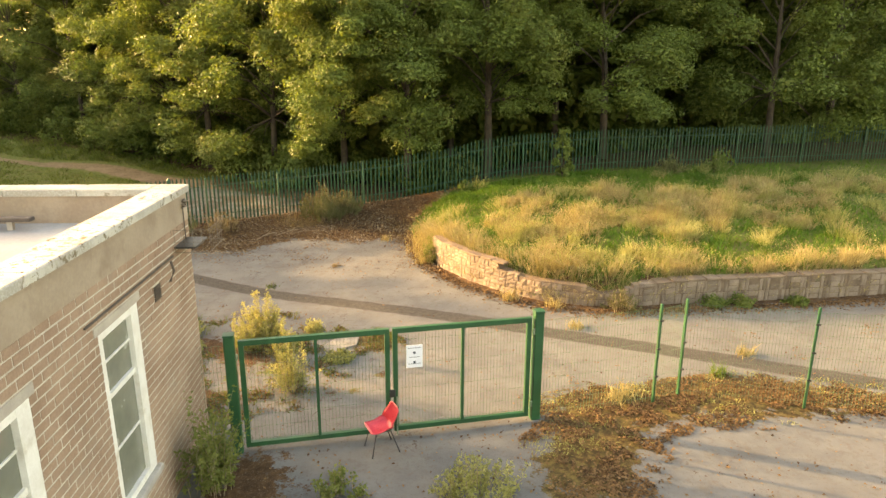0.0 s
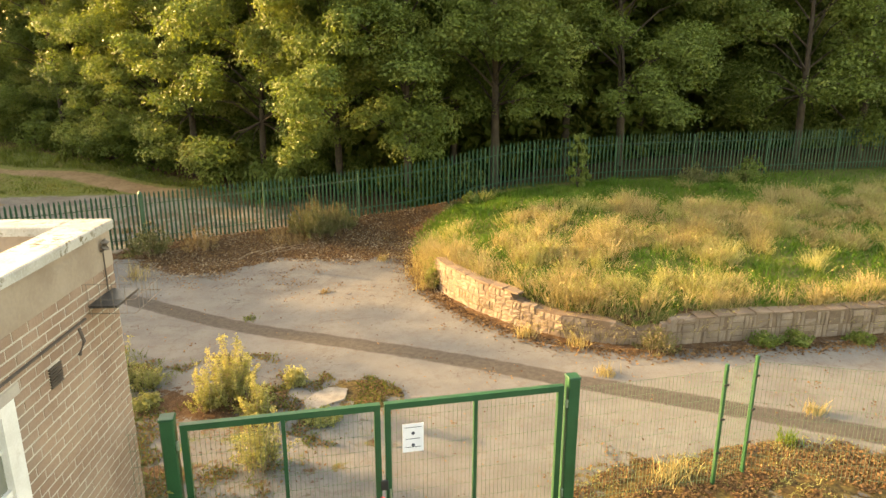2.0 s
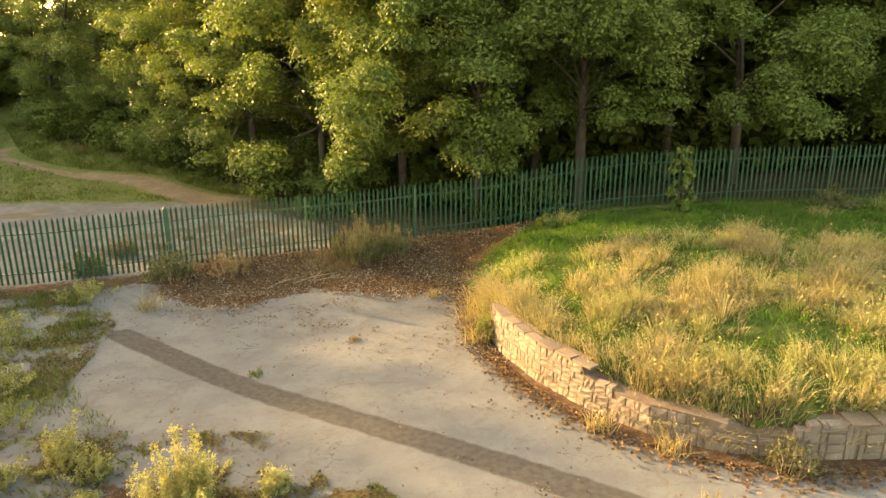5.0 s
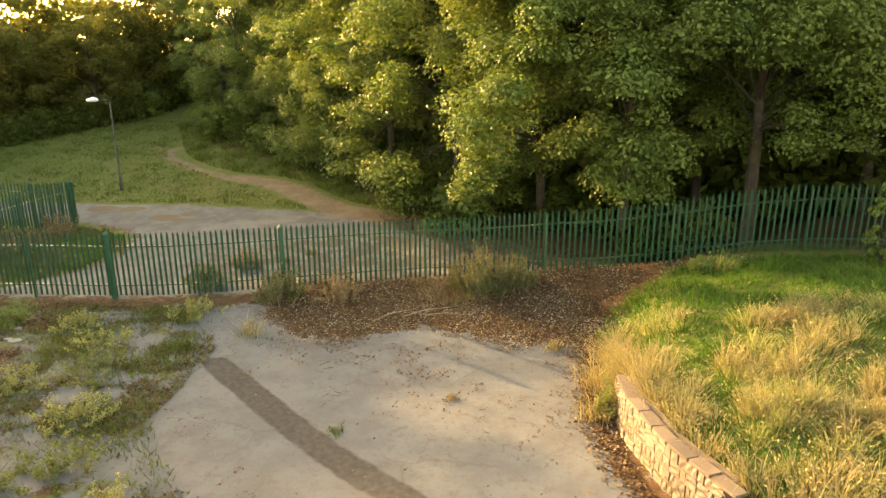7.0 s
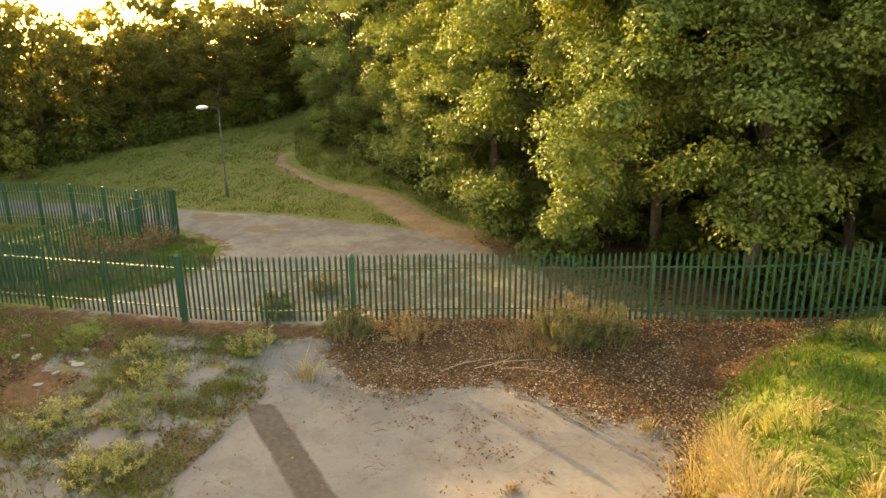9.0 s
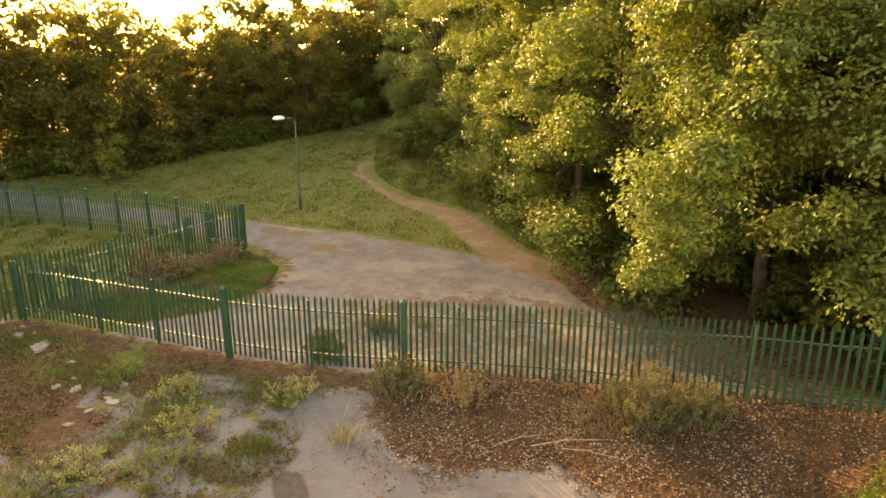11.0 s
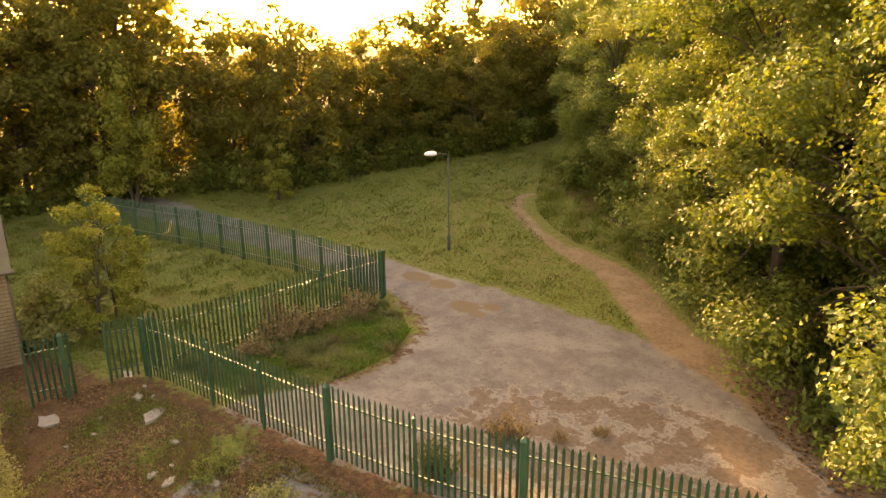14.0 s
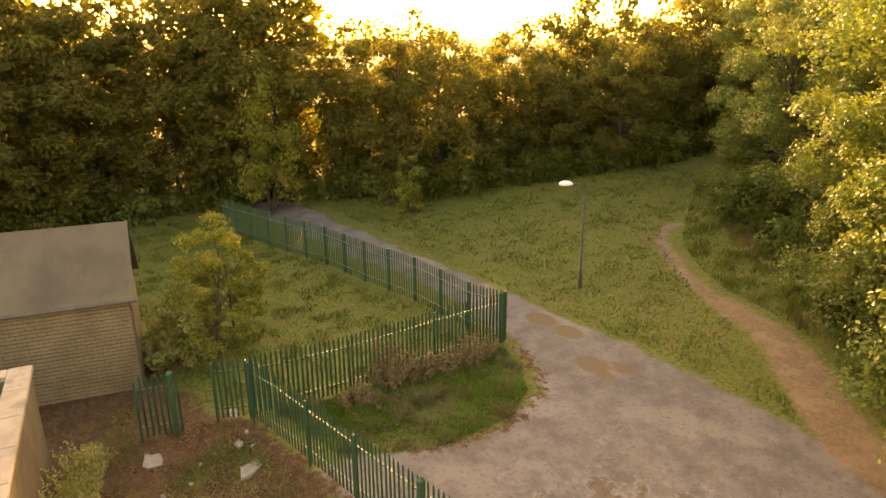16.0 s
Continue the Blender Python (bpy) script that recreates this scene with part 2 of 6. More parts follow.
def ground_material():
    """Grass, soil, concrete, tarmac, gravel and path, by the signed distances that the ground carries, with ragged borders."""
    n = Nodes("ground")
    big, mid, fine, grit = n.noise(0.22, 4.0), n.noise(1.3, 6.0, 0.62), n.noise(9.0, 5.0, 0.6), n.noise(70.0, 3.0)

    def inside(name, ragged, soft, freq=None, rough=0.65):
        wob = n.math("SUBTRACT", n.noise(freq, 8.0, rough) if freq else mid, 0.5)
        return n.ramp(n.math("ADD", n.attr(name), n.math("MULTIPLY", wob, ragged)), -soft, soft)

    grass = n.mix(n.ramp(fine, 0.3, 0.7), (0.052, 0.078, 0.017), (0.120, 0.138, 0.035))
    grass = n.mix(n.ramp(mid, 0.45, 0.75), grass, (0.125, 0.108, 0.045))
    soil = n.mix(n.ramp(fine, 0.3, 0.72), (0.056, 0.029, 0.013), (0.118, 0.066, 0.031))
    soil = n.mix(n.ramp(n.noise(2.6, 6.0, 0.7), 0.42, 0.62, 0, 0.6), soil, (0.038, 0.020, 0.010))
    soil = n.mix(n.ramp(n.noise(30.0, 4.0, 0.7), 0.56, 0.66, 0, 0.7), soil, (0.185, 0.148, 0.112))
    soil = n.mix(n.ramp(grit, 0.55, 0.75, 0, 0.6), soil, (0.170, 0.128, 0.092))
    conc = n.mix(n.ramp(mid, 0.3, 0.7), (0.108, 0.111, 0.110), (0.148, 0.151, 0.148))
    conc = n.mix(n.ramp(grit, 0.4, 0.8, 0, 0.5), conc, (0.146, 0.137, 0.125))
    conc = n.mix(n.ramp(fine, 0.53, 0.72, 0, 0.6), conc, (0.120, 0.100, 0.080))
    conc = n.mix(n.ramp(n.noise(3.2, 6.0, 0.7), 0.52, 0.68, 0, 0.55), conc, (0.106, 0.094, 0.077))
    conc = n.mix(n.ramp(n.noise(26.0, 4.0, 0.7), 0.58, 0.7, 0, 0.6), conc, (0.085, 0.068, 0.048))
    conc = n.mix(n.ramp(big, 0.52, 0.68, 0, 0.6), conc, (0.154, 0.151, 0.141))
    warp = n.node("VectorMath", 0)
    add = warp.node
    n.put(add.inputs[0], n.position()), n.put(add.inputs[1], n.noise(0.8, 5.0, 0.6, out=1))
    cell = n.tree.nodes.new("ShaderNodeTexVoronoi")
    cell.feature = "DISTANCE_TO_EDGE"
    n.put(cell.inputs["Vector"], add.outputs[0]), n.put(cell.inputs["Scale"], 0.42)
    crack = n.math("MULTIPLY", n.ramp(cell.outputs["Distance"], 0.004, 0.016, 1.0, 0.0), n.ramp(n.noise(0.5, 2.0), 0.45, 0.6))
    conc = n.mix(n.math("MULTIPLY", crack, 0.22), conc, (0.065, 0.050, 0.034))
    flake = n.tree.nodes.new("ShaderNodeTexVoronoi")
    flake.feature = "DISTANCE_TO_EDGE"
    n.put(flake.inputs["Vector"], add.outputs[0]), n.put(flake.inputs["Scale"], 1.9)
    crumbs = n.math("MULTIPLY", n.ramp(n.math("ADD", flake.outputs["Distance"], n.math("MULTIPLY", n.math("SUBTRACT", n.noise(9.0, 7.0, 0.8), 0.5), 0.55)), -0.03, 0.02, 1.0, 0.0), n.ramp(n.math("ADD", n.noise(0.7, 4.0, 0.6), n.math("MULTIPLY", n.attr("earth"), 0.045)), 0.42, 0.56))
    conc = n.mix(n.math("MULTIPLY", crumbs, 0.75), conc, (0.062, 0.043, 0.026))
    tar = n.mix(n.ramp(fine, 0.3, 0.7), (0.052, 0.048, 0.043), (0.076, 0.070, 0.062))
    tar = n.mix(n.ramp(grit, 0.5, 0.8, 0, 0.4), tar, (0.105, 0.096, 0.084))
    road = n.mix(n.ramp(mid, 0.36, 0.64), (0.096, 0.095, 0.090), (0.136, 0.136, 0.129))
    road = n.mix(n.ramp(n.noise(0.55, 6.0, 0.65), 0.50, 0.62, 0, 0.75), road, (0.166, 0.163, 0.152))
    road = n.mix(n.ramp(fine, 0.52, 0.70, 0, 0.7), road, (0.092, 0.068, 0.046))
    road = n.mix(n.ramp(n.noise(24.0, 4.0, 0.7), 0.55, 0.70, 0, 0.6), road, (0.225, 0.205, 0.175))
    torn = n.math("ADD", n.attr("worn"), n.math("MULTIPLY", n.math("SUBTRACT", n.noise(1.7, 7.0, 0.72), 0.5), 5.0))
    road = n.mix(n.ramp(torn, -0.12, 0.10, 0, 0.85), road, n.mix(n.ramp(fine, 0.35, 0.65), (0.082, 0.064, 0.046), (0.122, 0.098, 0.073)))
    rim = n.math("MULTIPLY", n.ramp(torn, -0.34, -0.14), n.ramp(torn, -0.02, -0.14))
    road = n.mix(n.math("MULTIPLY", rim, 0.55), road, (0.235, 0.222, 0.198))
    path = n.mix(n.ramp(fine, 0.3, 0.7), (0.125, 0.090, 0.054), (0.182, 0.136, 0.086))
    path = n.mix(n.ramp(mid, 0.45, 0.65, 0, 0.6), path, (0.220, 0.165, 0.112))
    path = n.mix(n.ramp(grit, 0.5, 0.8, 0, 0.4), path, (0.130, 0.080, 0.048))
    moss = n.mix(n.ramp(fine, 0.35, 0.65), (0.042, 0.028, 0.013), (0.135, 0.098, 0.034))
    moss = n.mix(n.ramp(n.noise(26.0, 5.0, 0.75), 0.48, 0.62, 0, 0.8), moss, n.mix(n.ramp(mid, 0.4, 0.6), (0.098, 0.080, 0.027), (0.048, 0.024, 0.013)))

    tone = grass
    tone = n.mix(inside("road", 1.1, 0.12), tone, road)
    tone = n.mix(inside("path", 0.45, 0.12, 2.4), tone, path)
    tone = n.mix(inside("yard", 0.8, 0.12), tone, conc)
    tone = n.mix(inside("tar", 0.16, 0.04, 3.0), tone, tar)
    tone = n.mix(inside("puddle", 0.5, 0.08), tone, (0.125, 0.098, 0.062))
    tone = n.mix(inside("weedy", 2.4, 0.07, 1.1, 0.75), tone, n.mix(n.ramp(n.noise(0.9), 0.42, 0.6), soil, grass))
    tone = n.mix(inside("earth", 2.3, 0.05, 3.4, 0.78), tone, soil)
    tone = n.mix(inside("moss", 2.2, 0.06, 2.2, 0.78), tone, moss)
    height = n.math("ADD", n.math("MULTIPLY", fine, 0.7), n.math("MULTIPLY", grit, 0.3))
    n.put(n.bsdf.inputs["Specular IOR Level"], 0.15)
    return n.set(Base_Color=tone, Roughness=0.95, Normal=n.bump(height, 0.55, 0.03))


M_GROUND = ground_material()


# ---- mesh helpers ----
def mesh_of(name, verts, faces, material, smooth=False):
    me = bpy.data.meshes.new(name)
    v = np.asarray(verts, np.float32)
    f = np.asarray(faces, np.int32) if not isinstance(faces, list) or len({len(p) for p in faces}) == 1 else None
    if f is not None:
        n, k = f.shape
        me.vertices.add(len(v)), me.loops.add(n * k), me.polygons.add(n)
        me.vertices.foreach_set("co", v.ravel())
        me.loops.foreach_set("vertex_index", f.ravel())
        me.polygons.foreach_set("loop_start", np.arange(0, n * k, k, dtype=np.int32))
        me.update(calc_edges=True)
    else:
        me.from_pydata([tuple(p) for p in v.tolist()], [], faces)
    me.materials.append(material)
    me.polygons.foreach_set("use_smooth", [smooth] * len(me.polygons))
    return me


def joined(*pieces):
    """Several (verts, faces) as one."""
    vs, fs, at = [], [], 0
    for v, f in pieces:
        vs += [tuple(p) for p in v]
        fs += [tuple(i + at for i in p) for p in f]
        at += len(v)
    return vs, fs


def box(x0, x1, y0, y1, z0, z1, bevel=0.0):
    """A box; bevel chamfers its upright edges and its top rim."""
    if not bevel:
        v = [(x, y, z) for z in (z0, z1) for x, y in ((x0, y0), (x1, y0), (x1, y1), (x0, y1))]
        return v, [(3, 2, 1, 0), (4, 5, 6, 7), (0, 1, 5, 4), (1, 2, 6, 5), (2, 3, 7, 6), (3, 0, 4, 7)]
    b = bevel
    ring = [(x0 + b, y0), (x1 - b, y0), (x1, y0 + b), (x1, y1 - b), (x1 - b, y1), (x0 + b, y1), (x0, y1 - b), (x0, y0 + b)]
    cx, cy = (x0 + x1) / 2, (y0 + y1) / 2
    inner = [(x - math.copysign(b, x - cx), y - math.copysign(b, y - cy)) for x, y in ring]
    v = [(x, y, z0) for x, y in ring] + [(x, y, z1 - b) for x, y in ring] + [(x, y, z1) for x, y in inner]
    f = [tuple(range(7, -1, -1)), tuple(range(16, 24))]
    f += [(r * 8 + i, r * 8 + (i + 1) % 8, r * 8 + 8 + (i + 1) % 8, r * 8 + 8 + i) for r in (0, 1) for i in range(8)]
    return v, f


def tube(points, radii, sides=6, caps=True):
    """A round bar along points."""
    pts = [Vector(p) for p in points]
    v, f = [], []
    for i, p in enumerate(pts):
        d = (pts[min(i + 1, len(pts) - 1)] - pts[max(i - 1, 0)]).normalized()
        a = d.orthogonal().normalized() if abs(d.z) < 0.95 else Vector((1, 0, 0)).cross(d).normalized()
        b = d.cross(a)
        r = radii[i] if isinstance(radii, (list, tuple)) else radii
        v += [tuple(p + (a * math.cos(2 * math.pi * k / sides) + b * math.sin(2 * math.pi * k / sides)) * r) for k in range(sides)]
    for i in range(len(pts) - 1):
        f += [(i * sides + k, i * sides + (k + 1) % sides, (i + 1) * sides + (k + 1) % sides, (i + 1) * sides + k) for k in range(sides)]
    if caps:
        f += [tuple(range(sides - 1, -1, -1)), tuple((len(pts) - 1) * sides + k for k in range(sides))]
    return v, f


def thing(name, m, label, category, group="", kind=""):
    ob = new(name)
    ob.empty_display_size = 0.1
    ob.matrix_basis = m
    return tagged(ob, label, category, group, kind)


def part(name, geo, material, parent, label="", m=None, smooth=False, kind=""):
    """One mesh object under a thing or a part, in its parent's own coordinates. geo: (verts, faces) or a mesh to share."""
    me = geo if isinstance(geo, bpy.types.Mesh) else mesh_of(name, *geo, material, smooth)
    ob = new(name, me)
    ob.parent = parent
    if m is not None:
        ob.matrix_basis = m
    return tagged(ob, label, kind=kind)


def along(line, step):
    """Points every step along a line of corners, with the direction there."""
    p = np.array(line, float)
    seg = np.hypot(*np.diff(p[:, :2], axis=0).T)
    s = np.r_[0, np.cumsum(seg)]
    out = []
    for d in np.arange(0, s[-1], step):
        i = min(np.searchsorted(s, d, "right") - 1, len(seg) - 1)
        w = (d - s[i]) / seg[i]
        u = (p[i + 1] - p[i]) / seg[i]
        out.append((*(p[i] + (p[i + 1] - p[i]) * w)[:2], u[0], u[1], d))
    return out


# ---- the lie of the land ----
FENCE = [(-15.0, 19.8), (-8.77, 21.0), (-6.73, 21.45), (-4.77, 22.15), (-3.7, 22.55), (-1.3, 23.35), (1.8, 24.0), (6.8, 24.1), (25.0, 24.0), (36.0, 24.0)]
WALL = [(3.12, 17.4), (3.2, 16.7), (3.65, 15.4), (4.25, 14.4), (5.0, 13.55), (5.9, 13.0), (6.9, 12.72), (8.6, 12.6), (11.2, 12.4), (13.5, 12.2), (20.0, 11.6), (32.0, 10.6)]
BANK = [(2.75, 20.4), (3.0, 18.6)] + WALL + [(60, 9), (60, 60), (9.0, 30.0), (6.0, 26.5), (4.2, 24.2), (3.2, 22.4)]
STRIP = [(-4.6, 18.25), (-4.1, 17.85), (-3.26, 17.2), (-1.44, 15.76), (1.1, 14.0), (3.55, 12.38), (6.3, 10.42), (13.0, 5.75), (22.0, -0.6)]


def inside(px, py, poly):
    """The signed distance of many places from the border of a polygon, positive inside."""
    poly = np.array(poly, float)
    best, odd = np.full(px.shape, 1e9), np.zeros(px.shape, bool)
    for (x0, y0), (x1, y1) in zip(poly, np.roll(poly, -1, 0)):
        dx, dy = x1 - x0, y1 - y0
        t = np.clip(((px - x0) * dx + (py - y0) * dy) / (dx * dx + dy * dy + 1e-12), 0, 1)
        best = np.minimum(best, np.hypot(px - x0 - t * dx, py - y0 - t * dy))
        if dy:
            odd ^= ((y0 > py) != (y1 > py)) & (px < x0 + (py - y0) * dx / dy)
    return np.where(odd, best, -best)


def beside(px, py, line, half):
    """The same for a band of that half width (one, or one a corner) along a line."""
    best = np.full(px.shape, -1e9)
    halves = half if isinstance(half, (list, tuple)) else [half] * len(line)
    for (x0, y0), (x1, y1), h0, h1 in zip(line[:-1], line[1:], halves[:-1], halves[1:]):
        dx, dy = x1 - x0, y1 - y0
        t = np.clip(((px - x0) * dx + (py - y0) * dy) / (dx * dx + dy * dy), 0, 1)
        best = np.maximum(best, h0 + (h1 - h0) * t - np.hypot(px - x0 - t * dx, py - y0 - t * dy))
    return best


def step01(v, a, b):
    t = np.clip((v - a) / (b - a), 0, 1)
    return t * t * (3 - 2 * t)


def fence_y(x):
    return np.interp(x, [p[0] for p in FENCE], [p[1] for p in FENCE])


def land(px, py):
    """The height of the ground."""
    px, py = np.asarray(px, float), np.asarray(py, float)
    z = 0.06 * np.clip(py - 24.5, 0, 30) + 0.07 * np.clip(py - 33, 0, 20)
    z = z * (1 - 0.5 * step01(px, -4, 8)) + 0.02 * np.sin(px * 0.9 + 1) * np.sin(py * 0.7)
    z += 0.05 * np.sin(px * 0.33) * np.sin(py * 0.41 + 2) * step01(py, 24, 30)
    z -= 0.15 * np.exp(-(((px + 2.3) / 3.2) ** 2) - ((py - 16.2) / 2.6) ** 2)
    z -= 0.20 * np.exp(-(((px + 15.8) / 2.8) ** 2) - ((py - 27.6) / 1.3) ** 2)
    d = inside(px, py, BANK)
    walled = step01(py, 19.5, 17.0)
    up = walled * (0.62 * step01(d, 0.16, 0.36)) + (1 - walled) * 0.75 * step01(d, -0.2, 1.8)
    up += np.clip(d - 0.2, 0, 5.0) * 0.14
    up = np.minimum(up, 1.42) + 0.05 * np.sin(px * 1.7) * np.sin(py * 1.3) * step01(d, 0.6, 2)
    z += up * step01(py, 38, 28)
    fy = fence_y(px)
    foot = np.interp(px, [-16, -8, 0, 1.7, 2.9, 5.2, 6.1, 8.0, 12.0, 40.0], [0.30, 0.10, 0.25, 0.36, 0.45, 0.75, 0.98, 1.2, 1.35, 1.45])
    near = np.exp(-(((py - fy) / 1.3) ** 2)) * step01(px, -16.5, -14)
    return z * (1 - near) + foot * near


def land_at(x, y):
    return float(land(np.array([x]), np.array([y]))[0])


YARD = [(-10.5, 17.0), (-10.0, 20.0), (-8.5, 20.6), (-5.6, 21.2), (-4.4, 21.2), (-1.0, 21.6), (3.2, 21.0), (3.2, 17.5), (3.6, 16.2), (4.6, 14.3), (6.2, 13.3), (9, 13.0), (40, 10.5), (40, -40), (-9, -40), (-9, 10), (-10, 14)]
ROAD = [(-12.3, 20.2), (-11.75, 22.6), (-11.45, 23.6), (-11.4, 25.2), (-12.1, 26.7), (-13.2, 27.4), (-15.3, 28.2), (-20.0, 28.3), (-33.0, 26.6), (-60, 24), (-60, 27), (-33.0, 28.9), (-20.0, 30.0), (-15.3, 30.0), (-14.1, 30.1), (-11.9, 30.35), (-9.3, 30.4), (-7.2, 30.3), (-5.0, 29.9), (-1.6, 29.0), (2.0, 27.2), (4.5, 24.2), (1.8, 23.8), (-3.7, 22.3), (-8.8, 20.8)]
PATH_LINE = [(-17.7, 39.8), (-18.05, 39.3), (-18.1, 38.8), (-17.6, 37.95), (-16.6, 37.05), (-14.8, 35.8), (-12.95, 34.8), (-11.4, 34.2)]
PATH_HALF = [0.10, 0.18, 0.25, 0.28, 0.30, 0.28, 0.30, 0.42]
TRACK = [(-12.8, 34.85), (-11.3, 33.95), (-9.8, 33.0), (-8.7, 31.95), (-7.5, 30.9), (-6.8, 30.3), (-6.3, 29.9), (-4.6, 29.3), (-3.2, 28.6), (0.0, 26.4), (3.0, 24.6), (3.2, 26.4), (-1.0, 29.3), (-3.1, 30.5), (-3.9, 30.6), (-4.75, 30.9), (-5.6, 31.1), (-6.5, 31.8), (-7.5, 32.7), (-8.0, 33.3), (-8.8, 33.8), (-9.9, 34.4), (-11.2, 34.85), (-12.5, 35.15)]
WORN = [(-8.4, 22.2), (-8.9, 25.6), (-7.1, 26.6), (-5.7, 27.7), (-3.8, 28.4), (0.0, 27.0), (1.5, 24.3), (-3.7, 22.6)]
EARTH = [(-4.6, 20.6), (-3.5, 19.8), (-2.4, 19.75), (-0.9, 20.7), (0.1, 20.4), (1.2, 20.0), (2.55, 20.1), (2.75, 18.9), (2.7, 17.5), (3.0, 16.2), (3.2, 16.2), (3.1, 18.0), (3.4, 21.0), (4.6, 23.4), (6.5, 25.5), (1.8, 24.3), (-3.7, 22.9), (-5.3, 22.2)]
WOODFLOOR = [(2.5, 26.2), (-2.2, 29.8), (-4.6, 32.2), (-8.0, 35.2), (-12.2, 37.9), (-16.6, 40.4), (-20, 45), (-22, 60), (60, 70), (60, 24.6), (10, 24.6)]
MOSS = [(3.3, 8.9), (4.5, 9.15), (5.3, 9.0), (6.7, 9.15), (9.4, 7.9), (14, 6.2), (13.6, 5.2), (8.8, 7.3), (5.7, 7.8), (4.5, 7.7), (4.3, 7.2), (3.9, 6.5), (3.3, 6.1), (2.6, 6.4), (2.5, 7.3), (3.2, 7.7), (3.4, 8.3)]
WEEDY = [(-7.6, 13.0), (-3.6, 11.0), (-0.9, 9.4), (1.0, 10.2), (0.2, 11.2), (-1.0, 12.9), (-3.2, 13.8), (-4.9, 16.0), (-5.4, 18.6), (-5.9, 20.9), (-9.5, 20.6), (-15.5, 19.5), (-20, 18.5), (-20, 12)]
SLABS = [(-13.4, 18.1, 0.35), (-11.95, 18.5, 0.45), (-10.6, 19.7, 0.6), (-10.9, 20.3, 0.3), (-13.2, 19.2, 0.4), (-9.6, 18.6, 0.7), (-12.4, 17.4, 0.3)]
PUDDLES = [(-12.2, 28.65, 0.45), (-11.45, 29.2, 0.3), (-15.3, 29.5, 0.5), (-14.05, 29.5, 0.45), (-11.5, 28.5, 0.28)]


def build_ground():
    xs = np.r_[-2500, -1000, -400, -180, -90, -65, np.arange(-50, -24, 0.6), np.arange(-24, 16, 0.2), np.arange(16, 40, 0.5), 48, 70, 120, 250, 600, 1200, 2500]
    ys = np.r_[-2500, -1000, -400, -150, -60, -25, np.arange(-12, 5, 0.6), np.arange(5, 30, 0.2), np.arange(30, 62, 0.45), 75, 100, 150, 300, 700, 1400, 2500]
    gx, gy = np.meshgrid(xs, ys)
    px, py = gx.ravel(), gy.ravel()
    v = np.c_[px, py, land(px, py)]
    w, h = len(xs), len(ys)
    i = (np.arange(h - 1)[:, None] * w + np.arange(w - 1)).ravel()
    me = mesh_of("ground", v, np.c_[i, i + 1, i + w + 1, i + w], M_GROUND, smooth=True)
    lots = {
        "yard": np.minimum(inside(px, py, YARD), 0.15 - inside(px, py, BANK)), "road": inside(px, py, ROAD), "path": np.maximum(beside(px, py, PATH_LINE, PATH_HALF), inside(px, py, TRACK)), "worn": np.minimum(inside(px, py, WORN), 0.6) - 0.45,
        "tar": beside(px, py, STRIP, 0.27), "moss": inside(px, py, MOSS), "weedy": np.minimum(inside(px, py, WEEDY), 0.0) - 0.12,
        "earth": np.maximum(np.maximum(np.maximum(inside(px, py, EARTH), inside(px, py, WOODFLOOR)), inside(px, py, [(-1.85, 8.2), (-1.1, 8.15), (-0.9, 7.3), (-1.4, 6.4), (-2.1, 6.6)])), inside(px, py, [(-20, 18.2), (-15.4, 19.2), (-9.3, 20.6), (-8.6, 16.5), (-12, 15.6), (-20, 15)]) - 0.05),
        "puddle": np.max([r - np.hypot((px - x) * 0.8, (py - y) * 1.4) for x, y, r in PUDDLES], axis=0),
    }
    lots["earth"] = np.maximum(lots["earth"], inside(px, py, [(-3.6, 14.1), (-0.6, 13.6), (0.2, 12.6), (-0.3, 11.4), (0.4, 10.3), (-0.6, 9.5), (-2.5, 10.4), (-4.4, 12.5)]) - 1.1)
    lots["moss"] = np.maximum(lots["moss"], inside(px, py, [(0.1, 12.5), (0.9, 12.45), (1.35, 11.8), (1.0, 11.2), (0.6, 11.5), (0.1, 12.0)]))
    lots["earth"] = np.maximum(lots["earth"], beside(px, py, [(-11.7, 22.6), (-11.45, 23.6), (-11.4, 25.2), (-12.1, 26.7), (-13.2, 27.4), (-15.3, 28.1)], 0.10))
    lots["earth"] = np.maximum(lots["earth"], np.minimum(beside(px, py, WALL, 0.34), 0.3 - inside(px, py, BANK)))
    lots["earth"] = np.maximum(lots["earth"], beside(px, py, [(-15.2, 19.3), (-8.8, 20.65), (-5.5, 21.4)], 0.35))
    for x, y, r in SLABS:
        lots["earth"] = np.minimum(lots["earth"], np.hypot(px - x, (py - y) * 1.3) - r)
    for name, values in lots.items():
        me.attributes.new(name, "FLOAT", "POINT").data.foreach_set("value", np.clip(values, -3, 3).astype(np.float32))
    return tagged(new("ground", me), "cracked concrete yard, dirt road and rough grass", "ground", kind="structure")


build_ground()


# ---- palisade fences ----
def pale_mesh(height):
    """A corrugated pale with a spear top."""
    prof = [(-0.029, 0.0), (-0.017, 0.012), (-0.007, 0.002), (0.007, 0.002), (0.017, 0.012), (0.029, 0.0)]
    v, f = [], []
    for z, k in ((0, 1), (height - 0.09, 1), (height, 0.12)):
        v += [(x * k, y * k, z) for x, y in prof]
        v += [(x * k, y * k - 0.004, z) for x, y in prof[::-1]]
    for r in range(2):
        f += [(r * 12 + i, r * 12 + (i + 1) % 12, r * 12 + 12 + (i + 1) % 12, r * 12 + 12 + i) for i in range(12)]
    f.append(tuple(24 + i for i in range(12)))
    return mesh_of("pale", v, f, M_GREEN)


PALE = pale_mesh(1.62)


